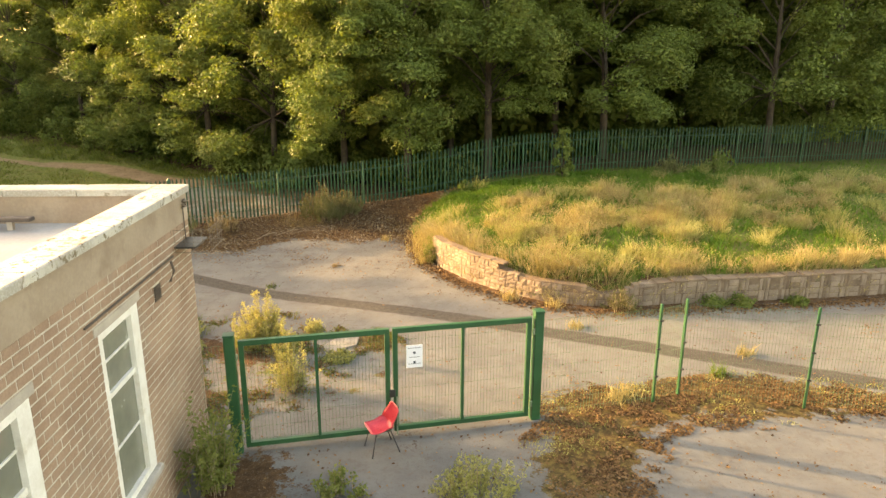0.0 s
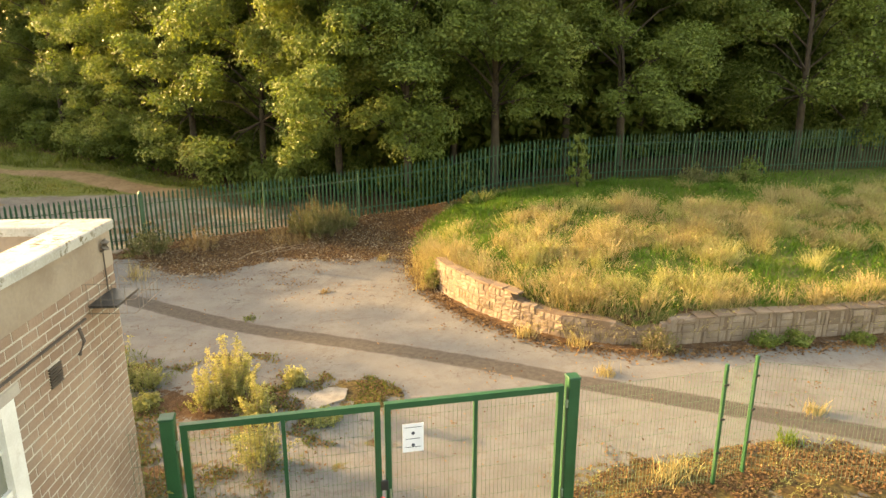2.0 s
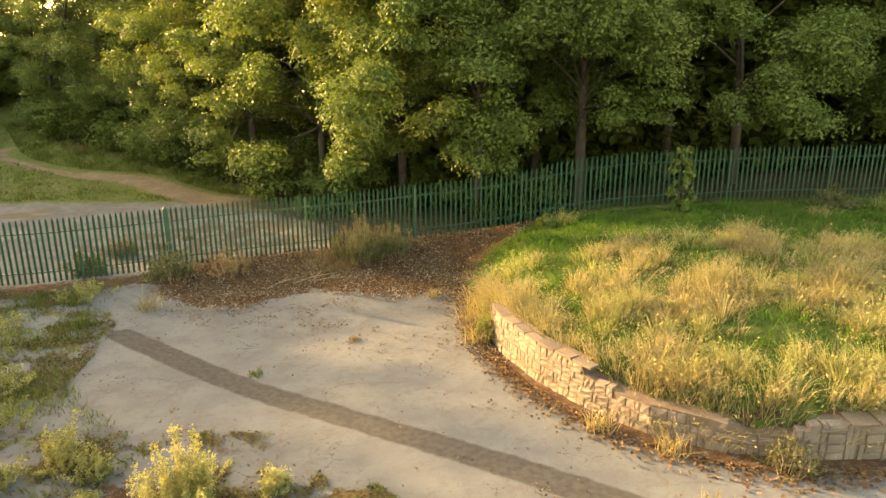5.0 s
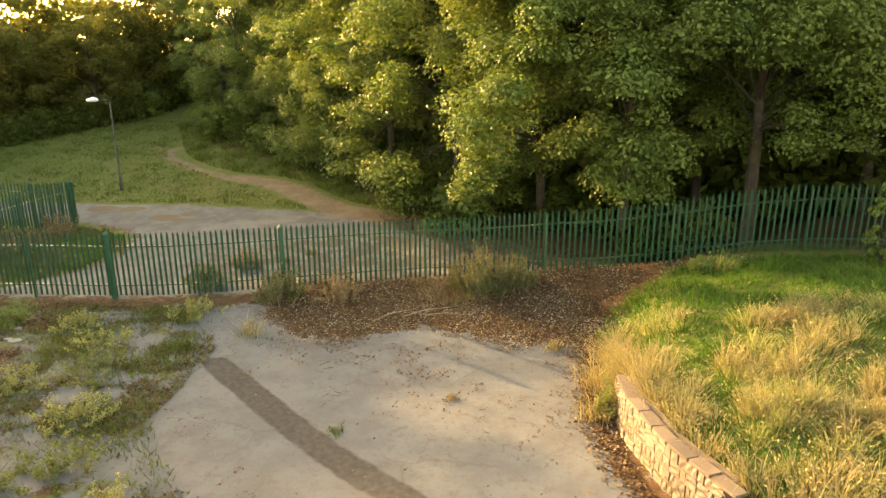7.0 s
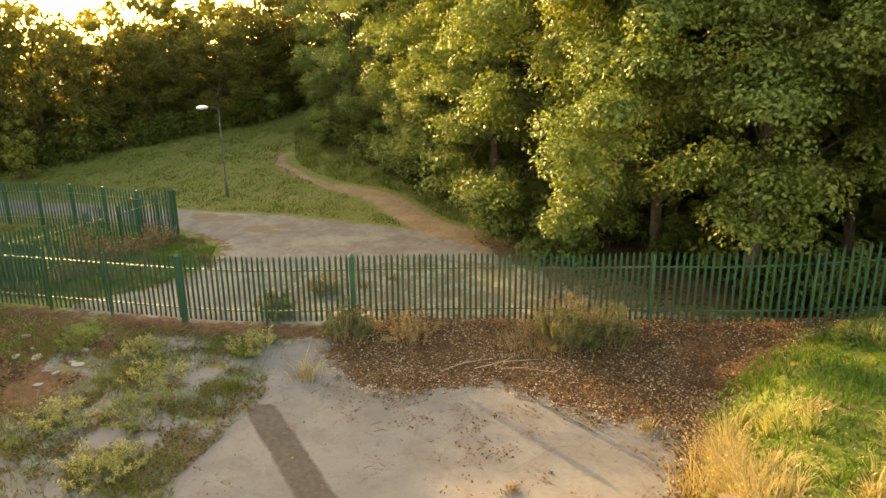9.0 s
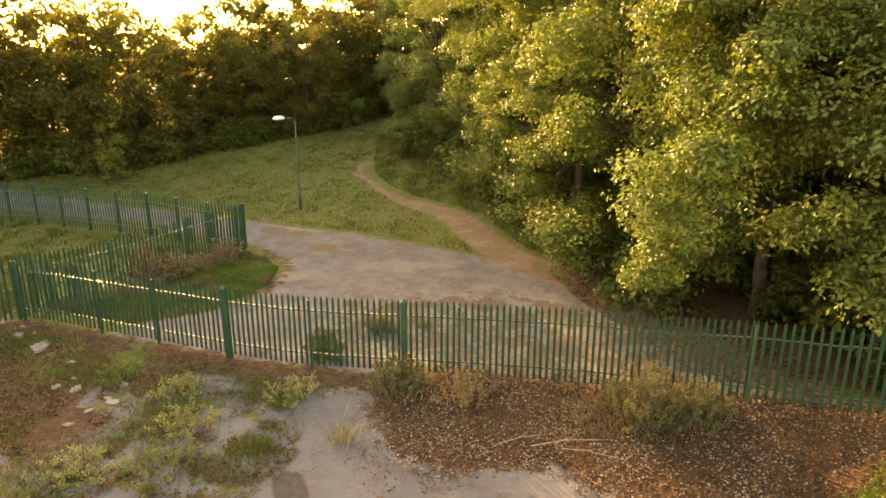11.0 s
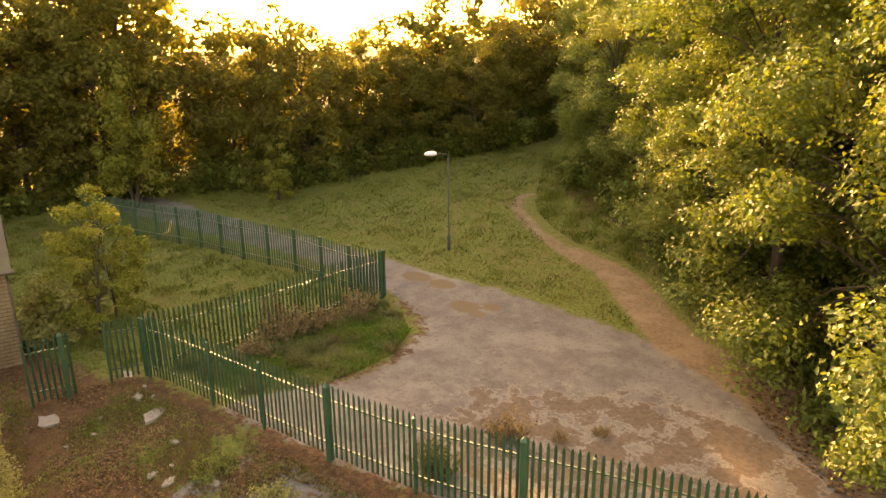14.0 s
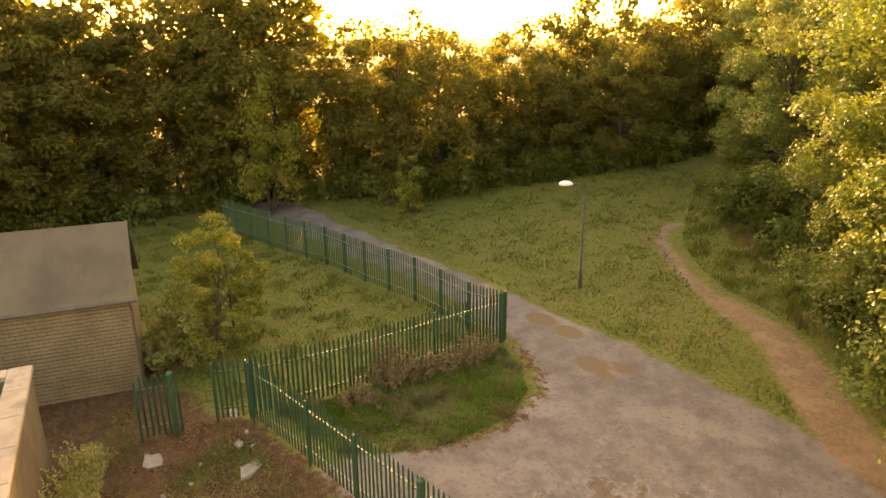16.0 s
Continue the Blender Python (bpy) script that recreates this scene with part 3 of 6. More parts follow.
def post_mesh(height, half, point):
    v, f = box(-half, half, -half, half, -0.3, height, 0.012)
    cap = ([(-half, -half, height + 0.002), (half, -half, height + 0.002), (half, half, height + 0.002), (-half, half, height + 0.002), (0, 0, height + point)],
           [(0, 1, 4), (1, 2, 4), (2, 3, 4), (3, 0, 4), (3, 2, 1, 0)])
    return mesh_of("post", *joined((v, f), cap), M_GREEN)


POST = post_mesh(1.60, 0.030, 0.012)
GATEPOST = post_mesh(1.66, 0.062, 0.08)
STOUT = post_mesh(1.64, 0.055, 0.02)


def flat_bar(points, half, tall):
    """A bar of oblong section, level across, along points."""
    pts = [Vector(p) for p in points]
    v, f = [], []
    for i, p in enumerate(pts):
        d = (pts[min(i + 1, len(pts) - 1)] - pts[max(i - 1, 0)]).normalized()
        side = Vector((-d.y, d.x, 0)).normalized() * half
        v += [tuple(p - side), tuple(p + side), tuple(p + side + Vector((0, 0, tall))), tuple(p - side + Vector((0, 0, tall)))]
    for i in range(len(pts) - 1):
        f += [(i * 4 + k, i * 4 + 4 + k, i * 4 + 4 + (k + 1) % 4, i * 4 + (k + 1) % 4) for k in range(4)]
    n = len(pts) * 4
    return v, f + [(0, 1, 2, 3), (n - 1, n - 2, n - 3, n - 4)]


def palisade(name, line, label, pitch=0.13, posts=None, group="palisade fences", bay=21, first=0, rails=None, stout=None):
    """Pales on two rails along a line on the ground; posts: (place along, big) or one a bay."""
    x0, y0 = line[0]
    fence = thing(name, pose(x0, y0, 0), label, "fence", group)
    spots = along(line, pitch)
    for i, (x, y, ux, uy, d) in enumerate(spots):
        yaw = math.degrees(math.atan2(uy, ux))
        z = land_at(x, y)
        part("pale", PALE, None, fence, m=pose(x - x0, y - y0, z + 0.06, random.gauss(0, 0.2), random.gauss(0, 0.2), yaw))
    places = posts or [(d, False) for d in np.arange(first, spots[-1][4] + 0.01, bay * pitch)]
    for d, big in places:
        x, y, ux, uy, _ = min(spots, key=lambda s: abs(s[4] - d))
        part("gate_post" if big else "post", GATEPOST if big else stout or POST, None, fence, "pointed heavy post" if big else "",
             pose(x - x0 + uy * 0.05, y - y0 - ux * 0.05, land_at(x, y), 0, 0, math.degrees(math.atan2(uy, ux))))
    marks = along(line, 1.3)
    marks.append((*line[-1], marks[-1][2], marks[-1][3], 0))
    for up in (0.30, 1.30):
        rail = [(x - x0 - uy * 0.024, y - y0 + ux * 0.024, land_at(x, y) + up) for x, y, ux, uy, _ in marks]
        part("rail", flat_bar(rail, 0.016, 0.028), rails or M_RAIL, fence, "worn angle-iron rail")
    return fence


def build_fences():
    d_gate = [0.3, 2.75, 4.4, 6.34, 8.43, 10.5, 11.7, 14.2]
    palisade("palisade_fence", FENCE[:7], "green steel palisade fence between the yard and the road", posts=[(d, d in (6.34, 10.5)) for d in d_gate])
    palisade("palisade_fence", FENCE[6:], "green steel palisade fence rising along the grassy bank", pitch=0.15, rails=M_GREEN)
    palisade("palisade_fence", [(-15.0, 19.8), (-15.1, 23.5), (-15.2, 27.85)], "green steel palisade fence round the corner of the meadow", posts=[(0, False), (2.7, False), (5.4, False), (8.1, True)])
    palisade("palisade_fence", [(-15.2, 27.85), (-16.35, 27.5), (-19.3, 27.15), (-22.25, 26.55), (-25.5, 26.1), (-30.5, 24.8), (-33.0, 24.2)], "green steel palisade fence along the meadow and lane", bay=11, stout=STOUT)
    palisade("palisade_fence", [(-15.5, 19.15), (-15.05, 19.75)], "short green palisade panel beside the gap", posts=[(0, False)])
    palisade("palisade_fence", [(-15.74, 17.42), (-15.5, 18.3)], "short green palisade panel beside the brick store", posts=[(0, False), (0.78, True)])


build_fences()


# ---- gate and mesh fence ----
GATE_Y = 8.34


def wire_panel(x0, x1, z0, z1, pitch=0.052, rows=0.2):
    """Welded mesh: upright and level wires in the plane y = 0."""
    pieces, r = [], 0.0017
    for x in np.arange(x0 + pitch / 2, x1, pitch):
        pieces.append(box(x - r, x + r, -r, r, z0, z1))
    for z in np.arange(z0 + 0.06, z1, rows):
        pieces.append(box(x0, x1, -r * 1.6, -r * 0.4, z - r, z + r))
    return joined(*pieces)


def build_gate():
    gate = thing("metal_gate", pose(-1.66, GATE_Y, 0), "closed green steel double gate filled with welded mesh", "gate")
    for x in (0.0, 4.64):
        p = part("gate_post", box(x - 0.075, x + 0.075, -0.075, 0.075, -0.2, 1.86, 0.014), M_GATE, gate)
        part("cap", box(x - 0.082, x + 0.082, -0.082, 0.082, 1.862, 1.885, 0.008), M_GATE, p)
        for z in (0.3, 1.55):
            part("hinge", tube([(x + (0.09 if x < 1 else -0.09), -0.06, z - 0.05), (x + (0.09 if x < 1 else -0.09), -0.06, z + 0.05)], 0.02, 8), M_GALV, p)
    for a, b, mid in ((0.12, 2.285, 1.20), (2.335, 4.52, 3.42)):
        leaf = part("gate_leaf", joined(
            box(a, b, -0.035, 0.035, 0.07, 0.14), box(a, b, -0.035, 0.035, 1.70, 1.775),
            box(a, a + 0.07, -0.034, 0.034, 0.14, 1.70), box(b - 0.07, b, -0.034, 0.034, 0.14, 1.70)), M_GATE, gate)
        part("mid_bar", box(mid - 0.022, mid + 0.022, -0.03, 0.03, 0.142, 1.698), M_GATE, leaf)
        part("mesh_panel", wire_panel(a + 0.06, b - 0.06, 0.12, 1.72), M_WIRE, leaf, "thin welded wire mesh")
    part("lock", box(2.27, 2.36, -0.055, -0.037, 0.66, 0.79, 0.006), M_BLACK, gate)
    part("drop_bolt", tube([(2.38, -0.05, 0.02), (2.38, -0.05, 0.66)], 0.012, 8), M_GALV, gate)
    sign = thing("gate_sign", pose(0.87, GATE_Y - 0.012, 1.14), "white notice panel with dark print fixed to the gate mesh", "sign")
    part("panel", box(0.01, 0.26, -0.004, 0.002, -0.03, 0.34), M_PANEL, sign)
    for z, w in ((0.29, 0.2), (0.14, 0.17), (0.03, 0.19)):
        part("print_bar", box(0.135 - w / 2, 0.135 + w / 2, -0.0065, -0.0045, z, z + 0.007), M_INK, sign)
    for z in (0.215, 0.06):
        part("print_mark", tube([(0.135, -0.0045, z), (0.135, -0.0075, z)], 0.022, 10), M_INK, sign)


def mesh_fence(a, b, label, post_at_b=True, height=1.72):
    ang = math.degrees(math.atan2(b[1] - a[1], b[0] - a[0]))
    size = math.hypot(b[0] - a[0], b[1] - a[1])
    f = thing("mesh_fence", pose(a[0], a[1], 0, 0, 0, ang), label, "fence", "mesh fence panels")
    part("mesh_panel", wire_panel(0.03, size - 0.03, 0.05, height), M_WIRE, f)
    if post_at_b:
        p = part("post", box(size - 0.019, size + 0.019, -0.024, 0.024, -0.2, height + 0.08, 0.005), M_GATE, f)
        for z in (0.5, 1.0, 1.5):
            part("clip", box(size - 0.035, size + 0.035, -0.042, -0.031, z, z + 0.03), M_BLACK, p)
    return f


build_gate()
mesh_fence((3.06, 8.34), (5.13, 8.39), "green welded mesh fence panel beside the gate")
mesh_fence((5.13, 8.39), (5.69, 8.54), "narrow green mesh fence panel between two posts")
mesh_fence((5.69, 8.54), (7.56, 7.72), "green welded mesh fence panel over dead leaves")
mesh_fence((7.56, 7.72), (9.8, 6.9), "green welded mesh fence panel over dead leaves")
mesh_fence((-2.12, 8.34), (-1.75, 8.34), "short mesh fence panel between gate and wall", False)


# ---- red chair ----
def build_chair():
    chair = thing("plastic_chair", pose(0.42, 7.96, 0, 0, 0, 192) @ Matrix.Scale(0.88, 4), "weathered red plastic chair with black steel legs by the gate", "chair")
    rows, cols = 15, 11
    top, under = [], []
    for i in range(rows):
        t = i / (rows - 1)
        for j in range(cols):
            u = j / (cols - 1) * 2 - 1
            if t < 0.5:
                s = t / 0.5
                x, z = 0.22 - 0.40 * s, 0.42 - 0.02 * math.sin(s * math.pi) + 0.012 * (1 - s)
            else:
                s = (t - 0.5) / 0.5
                x, z = -0.18 - 0.10 * s - 0.03 * math.sin(s * 3), 0.42 + 0.36 * s ** 0.85
            half = 0.225 - 0.03 * max(0, t - 0.7) / 0.3 - 0.02 * (t < 0.07)
            lip = 0.085 * abs(u) ** 3.5 * math.exp(-((t - 0.45) / 0.22) ** 2) + 0.02 * abs(u) ** 4
            y = u * half
            z2, x2 = z + lip * (1 if t < 0.55 else 0.4), x + (0.11 * abs(u) ** 3 * step01(t, 0.45, 0.6) * (1 - 0.75 * step01(t, 0.6, 1.0)))
            if t > 0.93:
                z2 -= 0.03 * u * u
            top.append((x2, y, z2)), under.append((x2 - 0.004 * (t > 0.5), y * 0.985, z2 - 0.007))
    n = rows * cols
    f = [(i * cols + j, i * cols + j + 1, (i + 1) * cols + j + 1, (i + 1) * cols + j) for i in range(rows - 1) for j in range(cols - 1)]
    f += [tuple(n + k for k in reversed(q)) for q in f]
    rim = [j for j in range(cols)] + [i * cols + cols - 1 for i in range(1, rows)] + [(rows - 1) * cols + j for j in range(cols - 2, -1, -1)] + [i * cols for i in range(rows - 2, 0, -1)]
    f += [(a, n + a, n + b, b) for a, b in zip(rim, rim[1:] + rim[:1])]
    part("seat_shell", (top + under, f), M_RED, chair, "moulded red seat and back", smooth=True)
    for x, sx in ((0.13, 0.22), (-0.13, -0.26)):
        for side in (-1, 1):
            leg = part("leg", tube([(x * 0.4, side * 0.12, 0.405), (x, side * 0.16, 0.395), (sx, side * 0.21, 0.012)], 0.011, 8), M_BLACK, chair)
            part("foot", tube([(sx, side * 0.21, 0.0), (sx, side * 0.21, 0.03)], 0.015, 8), M_BLACK, leg)
    part("crossbar", tube([(0.05, -0.13, 0.400), (0.05, 0.13, 0.400)], 0.009, 6), M_BLACK, chair)


build_chair()


# ---- brick school building by the gate ----
# its own axes: x along the long wall towards the corner (0 at the corner), y into the building
SCHOOL = Matrix.Translation((-2.13, 8.884, 0)) @ pose(0, 0, 0, 0, 0, 90 - 9.5)
COURSE, BRICK = 0.102, 0.235


def brick_field(parent, x0, x1, z0, z1, holes, mesh, keep=None, face=0.0):
    """Bricks proud of the mortar of a wall in the plane y = face; those that keep() takes are parts, the rest one mesh."""
    rest = []
    row = 0
    z = z0
    while z + COURSE * 0.5 < z1:
        x = x0 - (BRICK / 2 if row % 2 else 0)
        while x < x1:
            a, b = max(x + 0.009, x0), min(x + BRICK - 0.009, x1)
            spans = [(a, b)]
            for hx0, hx1, hz0, hz1 in holes:
                if z + COURSE * 0.6 > hz0 and z + COURSE * 0.4 < hz1:
                    spans = [s for p, q in spans for s in ((p, min(q, hx0)), (max(p, hx1), q)) if s[1] - s[0] > 0.03]
            for p, q in spans:
                zz = random.uniform(-0.002, 0.002)
                out = random.uniform(0.003, 0.007)
                if keep and keep(p, z):
                    part("brick", mesh, None, parent, m=Matrix.LocRotScale((p, face - out, z + 0.010 + zz), None, (q - p, 0.03 + out, COURSE - 0.02)))
                else:
                    rest.append(box(p, q, face - out, face + 0.02, z + 0.010 + zz, z + COURSE - 0.010 + zz))
            x += BRICK
        z += COURSE
        row += 1
    if rest:
        part("brickwork", joined(*rest), M_BRICK, parent, kind="stuff")


def unit_brick():
    v, f = box(0, 1, 0, 1, 0, 1)
    return mesh_of("brick", v, f, M_BRICK)


UNIT_BRICK = unit_brick()


def school_window(parent, x0, x1, z0, z1):
    """A tall painted window set in the wall: frame, transom, glazing bars, panes, sill, reveal."""
    w = part("window", joined(
        box(x0, x0 + 0.09, 0.0, 0.13, z0 + 0.08, z1), box(x1 - 0.19, x1, -0.004, 0.13, z0 + 0.08, z1),
        box(x0 + 0.09, x1 - 0.19, 0.0, 0.12, z1 - 0.08, z1), box(x0 + 0.09, x1 - 0.19, 0.0, 0.12, z0 + 0.08, z0 + 0.16)), M_WHITE, parent, "tall window with flaking white frame")
    part("window_sill", box(x0 - 0.05, x1 + 0.05, -0.07, 0.13, z0, z0 + 0.075, 0.012), M_CONCRETE, w)
    part("lintel", box(x0 - 0.08, x1 + 0.08, -0.012, 0.1, z1 + 0.002, z1 + 0.10), M_LINTEL, w)
    zm = z0 + (z1 - z0) * 0.66
    part("transom", box(x0 + 0.09, x1 - 0.19, 0.02, 0.10, zm - 0.03, zm + 0.03), M_WHITE, w)
    for z in (z0 + (z1 - z0) * 0.36, z0 + (z1 - z0) * 0.83):
        part("glazing_bar", box(x0 + 0.09, x1 - 0.19, 0.04, 0.08, z - 0.012, z + 0.012), M_WHITE, w)
    for a, b in ((z0 + 0.16, zm - 0.03), (zm + 0.03, z1 - 0.08)):
        part("pane", box(x0 + 0.09, x1 - 0.19, 0.055, 0.062, a, b), M_GLASS, w)


def pierced(xs, zs, y0, y1):
    """One wall in the plane of x and z: between every other pair of xs it is open from the second to the third of zs."""
    v = [(x, y, z) for y in (y0, y1) for z in zs for x in xs]
    w, h = len(xs), len(zs)
    at = lambda k, j, i: (k * h + j) * w + i
    solid = {(j, i) for j in range(h - 1) for i in range(w - 1) if not (j == 1 and i % 2)}
    f = []
    for j, i in solid:
        f += [(at(0, j, i), at(0, j, i + 1), at(0, j + 1, i + 1), at(0, j + 1, i)), (at(1, j, i), at(1, j + 1, i), at(1, j + 1, i + 1), at(1, j, i + 1))]
        for dj, di, a, b in ((-1, 0, (j, i), (j, i + 1)), (1, 0, (j + 1, i + 1), (j + 1, i)), (0, -1, (j + 1, i), (j, i)), (0, 1, (j, i + 1), (j + 1, i + 1))):
            if (j + dj, i + di) not in solid:
                f.append((at(0, *a), at(1, *a), at(1, *b), at(0, *b)))
    return v, f


def prism(ring, z0, z1):
    """An upright block over a ring of corners."""
    n = len(ring)
    v = [(x, y, z) for z in (z0, z1) for x, y in ring]
    return v, [tuple(range(n - 1, -1, -1)), tuple(range(n, 2 * n))] + [(i, (i + 1) % n, n + (i + 1) % n, n + i) for i in range(n)]


def build_school():
    school = thing("school_building", SCHOOL, "flat-roofed brick school building with rendered parapet", "building")
    wins = [(-2.98, -2.0, 0.75, 2.95), (-5.2, -4.24, 0.75, 2.95), (-7.5, -6.6, 0.75, 2.95)]
    holes = wins + [(-1.49, -1.27, 2.74, 2.94)]
    # walls with real openings
    spans = [-14.0] + sorted(v for w in wins for v in w[:2]) + [0.0]
    front = part("wall", pierced(spans, (-0.3, 0.75, 2.95, 3.46), 0.0, 0.3), M_MORTAR, school)
    part("wall", box(-0.3, 0.0, 0.302, 9.0, -0.3, 3.46), M_BRICK, school)
    part("parapet_band", prism([(-14, -0.008), (0.004, -0.008), (0.004, 9.0), (-0.27, 9.0), (-0.27, 0.28), (-14, 0.28)], 3.462, 3.85), M_RENDER, school, "stained rendered band")
    for i in range(14):
        part("coping_stone", box(-14 + i + 0.004, -13 + i - 0.004 + (0.05 if i == 13 else 0), -0.05, 0.36, 3.85, 3.945, 0.012), M_COPING, school)
    for i in range(9):
        part("coping_stone", box(-0.33, 0.05, 0.364 + i * 0.96, 0.356 + (i + 1) * 0.96, 3.85, 3.945, 0.012), M_COPING, school)
    part("roof", box(-14, -0.3, 0.3, 9.0, 3.36, 3.48), M_FELT, school, "grey felt flat roof")
    part("parapet_lining", prism([(-14, 0.282), (-0.272, 0.282), (-0.272, 9.0), (-0.31, 9.0), (-0.31, 0.31), (-14, 0.31)], 3.48, 3.85), M_RENDER, school)
    duct = part("roof_duct", box(-0.74, -0.60, 1.75, 4.6, 3.60, 3.65, 0.01), M_IRON, school)
    for y in (2.0, 3.2, 4.3):
        part("duct_leg", box(-0.70, -0.64, y, y + 0.07, 3.48, 3.598), M_LINTEL, duct)
    for w in wins:
        school_window(school, *w)
    part("air_vent", joined(*[box(-1.48, -1.28, -0.02, 0.02, z, z + 0.016) for z in np.arange(2.75, 2.93, 0.028)], box(-1.49, -1.27, 0.021, 0.05, 2.74, 2.94)), M_IRON, school)
    part("drip_strip", box(-3.24, -0.75, -0.028, -0.002, 3.12, 3.138, 0.004), M_IRON, school, "rusty iron drip strip")
    pipe = part("conduit", tube([(-0.24, -0.03, 3.66), (-0.24, -0.03, 3.2)], 0.008, 6), M_IRON, school)
    part("lamp_head", tube([(-0.24, -0.02, 3.66), (-0.24, -0.06, 3.70), (-0.24, -0.07, 3.76), (-0.24, -0.05, 3.79)], [0.02, 0.045, 0.05, 0.025], 10), M_MESHWIRE, pipe, "small weathered bulkhead lamp")
    part("bracket", tube([(-1.0, -0.07, 3.13), (-1.0, -0.10, 3.0), (-1.0, -0.04, 2.86)], 0.018, 6), M_IRON, school)
    cage = part("lamp_cage", tube([(-0.7, -0.02, 3.16), (-0.7, -0.48, 3.16), (0.0, -0.48, 3.16), (0.0, -0.02, 3.16)], 0.005, 4), M_MESHWIRE, school, "rusty wire cage on the wall's corner")
    runs = [[(-0.7, -0.02, z), (-0.7, -0.48, z), (0.0, -0.48, z), (0.0, -0.02, z)] for z in (3.3, 3.46)]
    runs += [[(x, -0.48, 3.46), (x, -0.48, 3.16)] for x in np.arange(-0.6, -0.01, 0.1)]
    runs += [[(x, y, 3.16), (x, y, 3.46)] for x in (-0.7, 0.0) for y in np.arange(-0.4, -0.01, 0.12)]
    for run in runs:
        part("cage_wire", tube(run, 0.003, 4), M_MESHWIRE, cage)
    part("cage_tray", box(-0.66, -0.12, -0.29, -0.012, 3.20, 3.225), M_BLACK, cage, "dark sheet bottom of the cage")
    brick_field(front, -6.0, 0.0, 0.0, 3.46, holes, UNIT_BRICK, keep=lambda x, z: x > -3.9 and z > 2.1)
    brick_field(front, -14.0, -6.0, 0.0, 3.46, holes, UNIT_BRICK)


build_school()


def build_wing():
    """The low flat-roofed outbuilding whose parapet shows above the dirt yard."""
    m = Matrix.Translation((-15.27, 15.53, 0)) @ pose(0, 0, 0, 0, 0, -6.6)
    wing = thing("outbuilding", m, "low outbuilding of mossy render darkened for shade, with pale parapet coping", "building")
    part("wall", box(0, 5.3, -4.4, 0.0, -0.3, 2.2), M_MOSSY_SHADED, wing)
    part("parapet", prism([(0, -4.4), (0.28, -4.4), (0.28, -0.28), (5.02, -0.28), (5.02, -4.4), (5.3, -4.4), (5.3, 0.0), (0, 0.0)], 2.202, 2.65), M_MOSSY_SHADED, wing)
    for i in range(5):
        part("coping_stone", box(i * 1.076 - 0.04, (i + 1) * 1.076 - 0.048, -0.38, 0.06, 2.65, 2.745, 0.012), M_OLDCOPE, wing)
    for i in range(4):
        part("coping_stone", box(-0.04, 0.34, -0.384 - (i + 1) * 1.0, -0.388 - i, 2.65, 2.745, 0.012), M_OLDCOPE, wing)
        part("coping_stone", box(4.96, 5.34, -0.384 - (i + 1) * 1.0, -0.388 - i, 2.65, 2.745, 0.012), M_OLDCOPE, wing)
    part("roof", box(0.28, 5.02, -4.4, -0.28, 2.202, 2.26), M_FELT, wing, "grey felt flat roof")


build_wing()


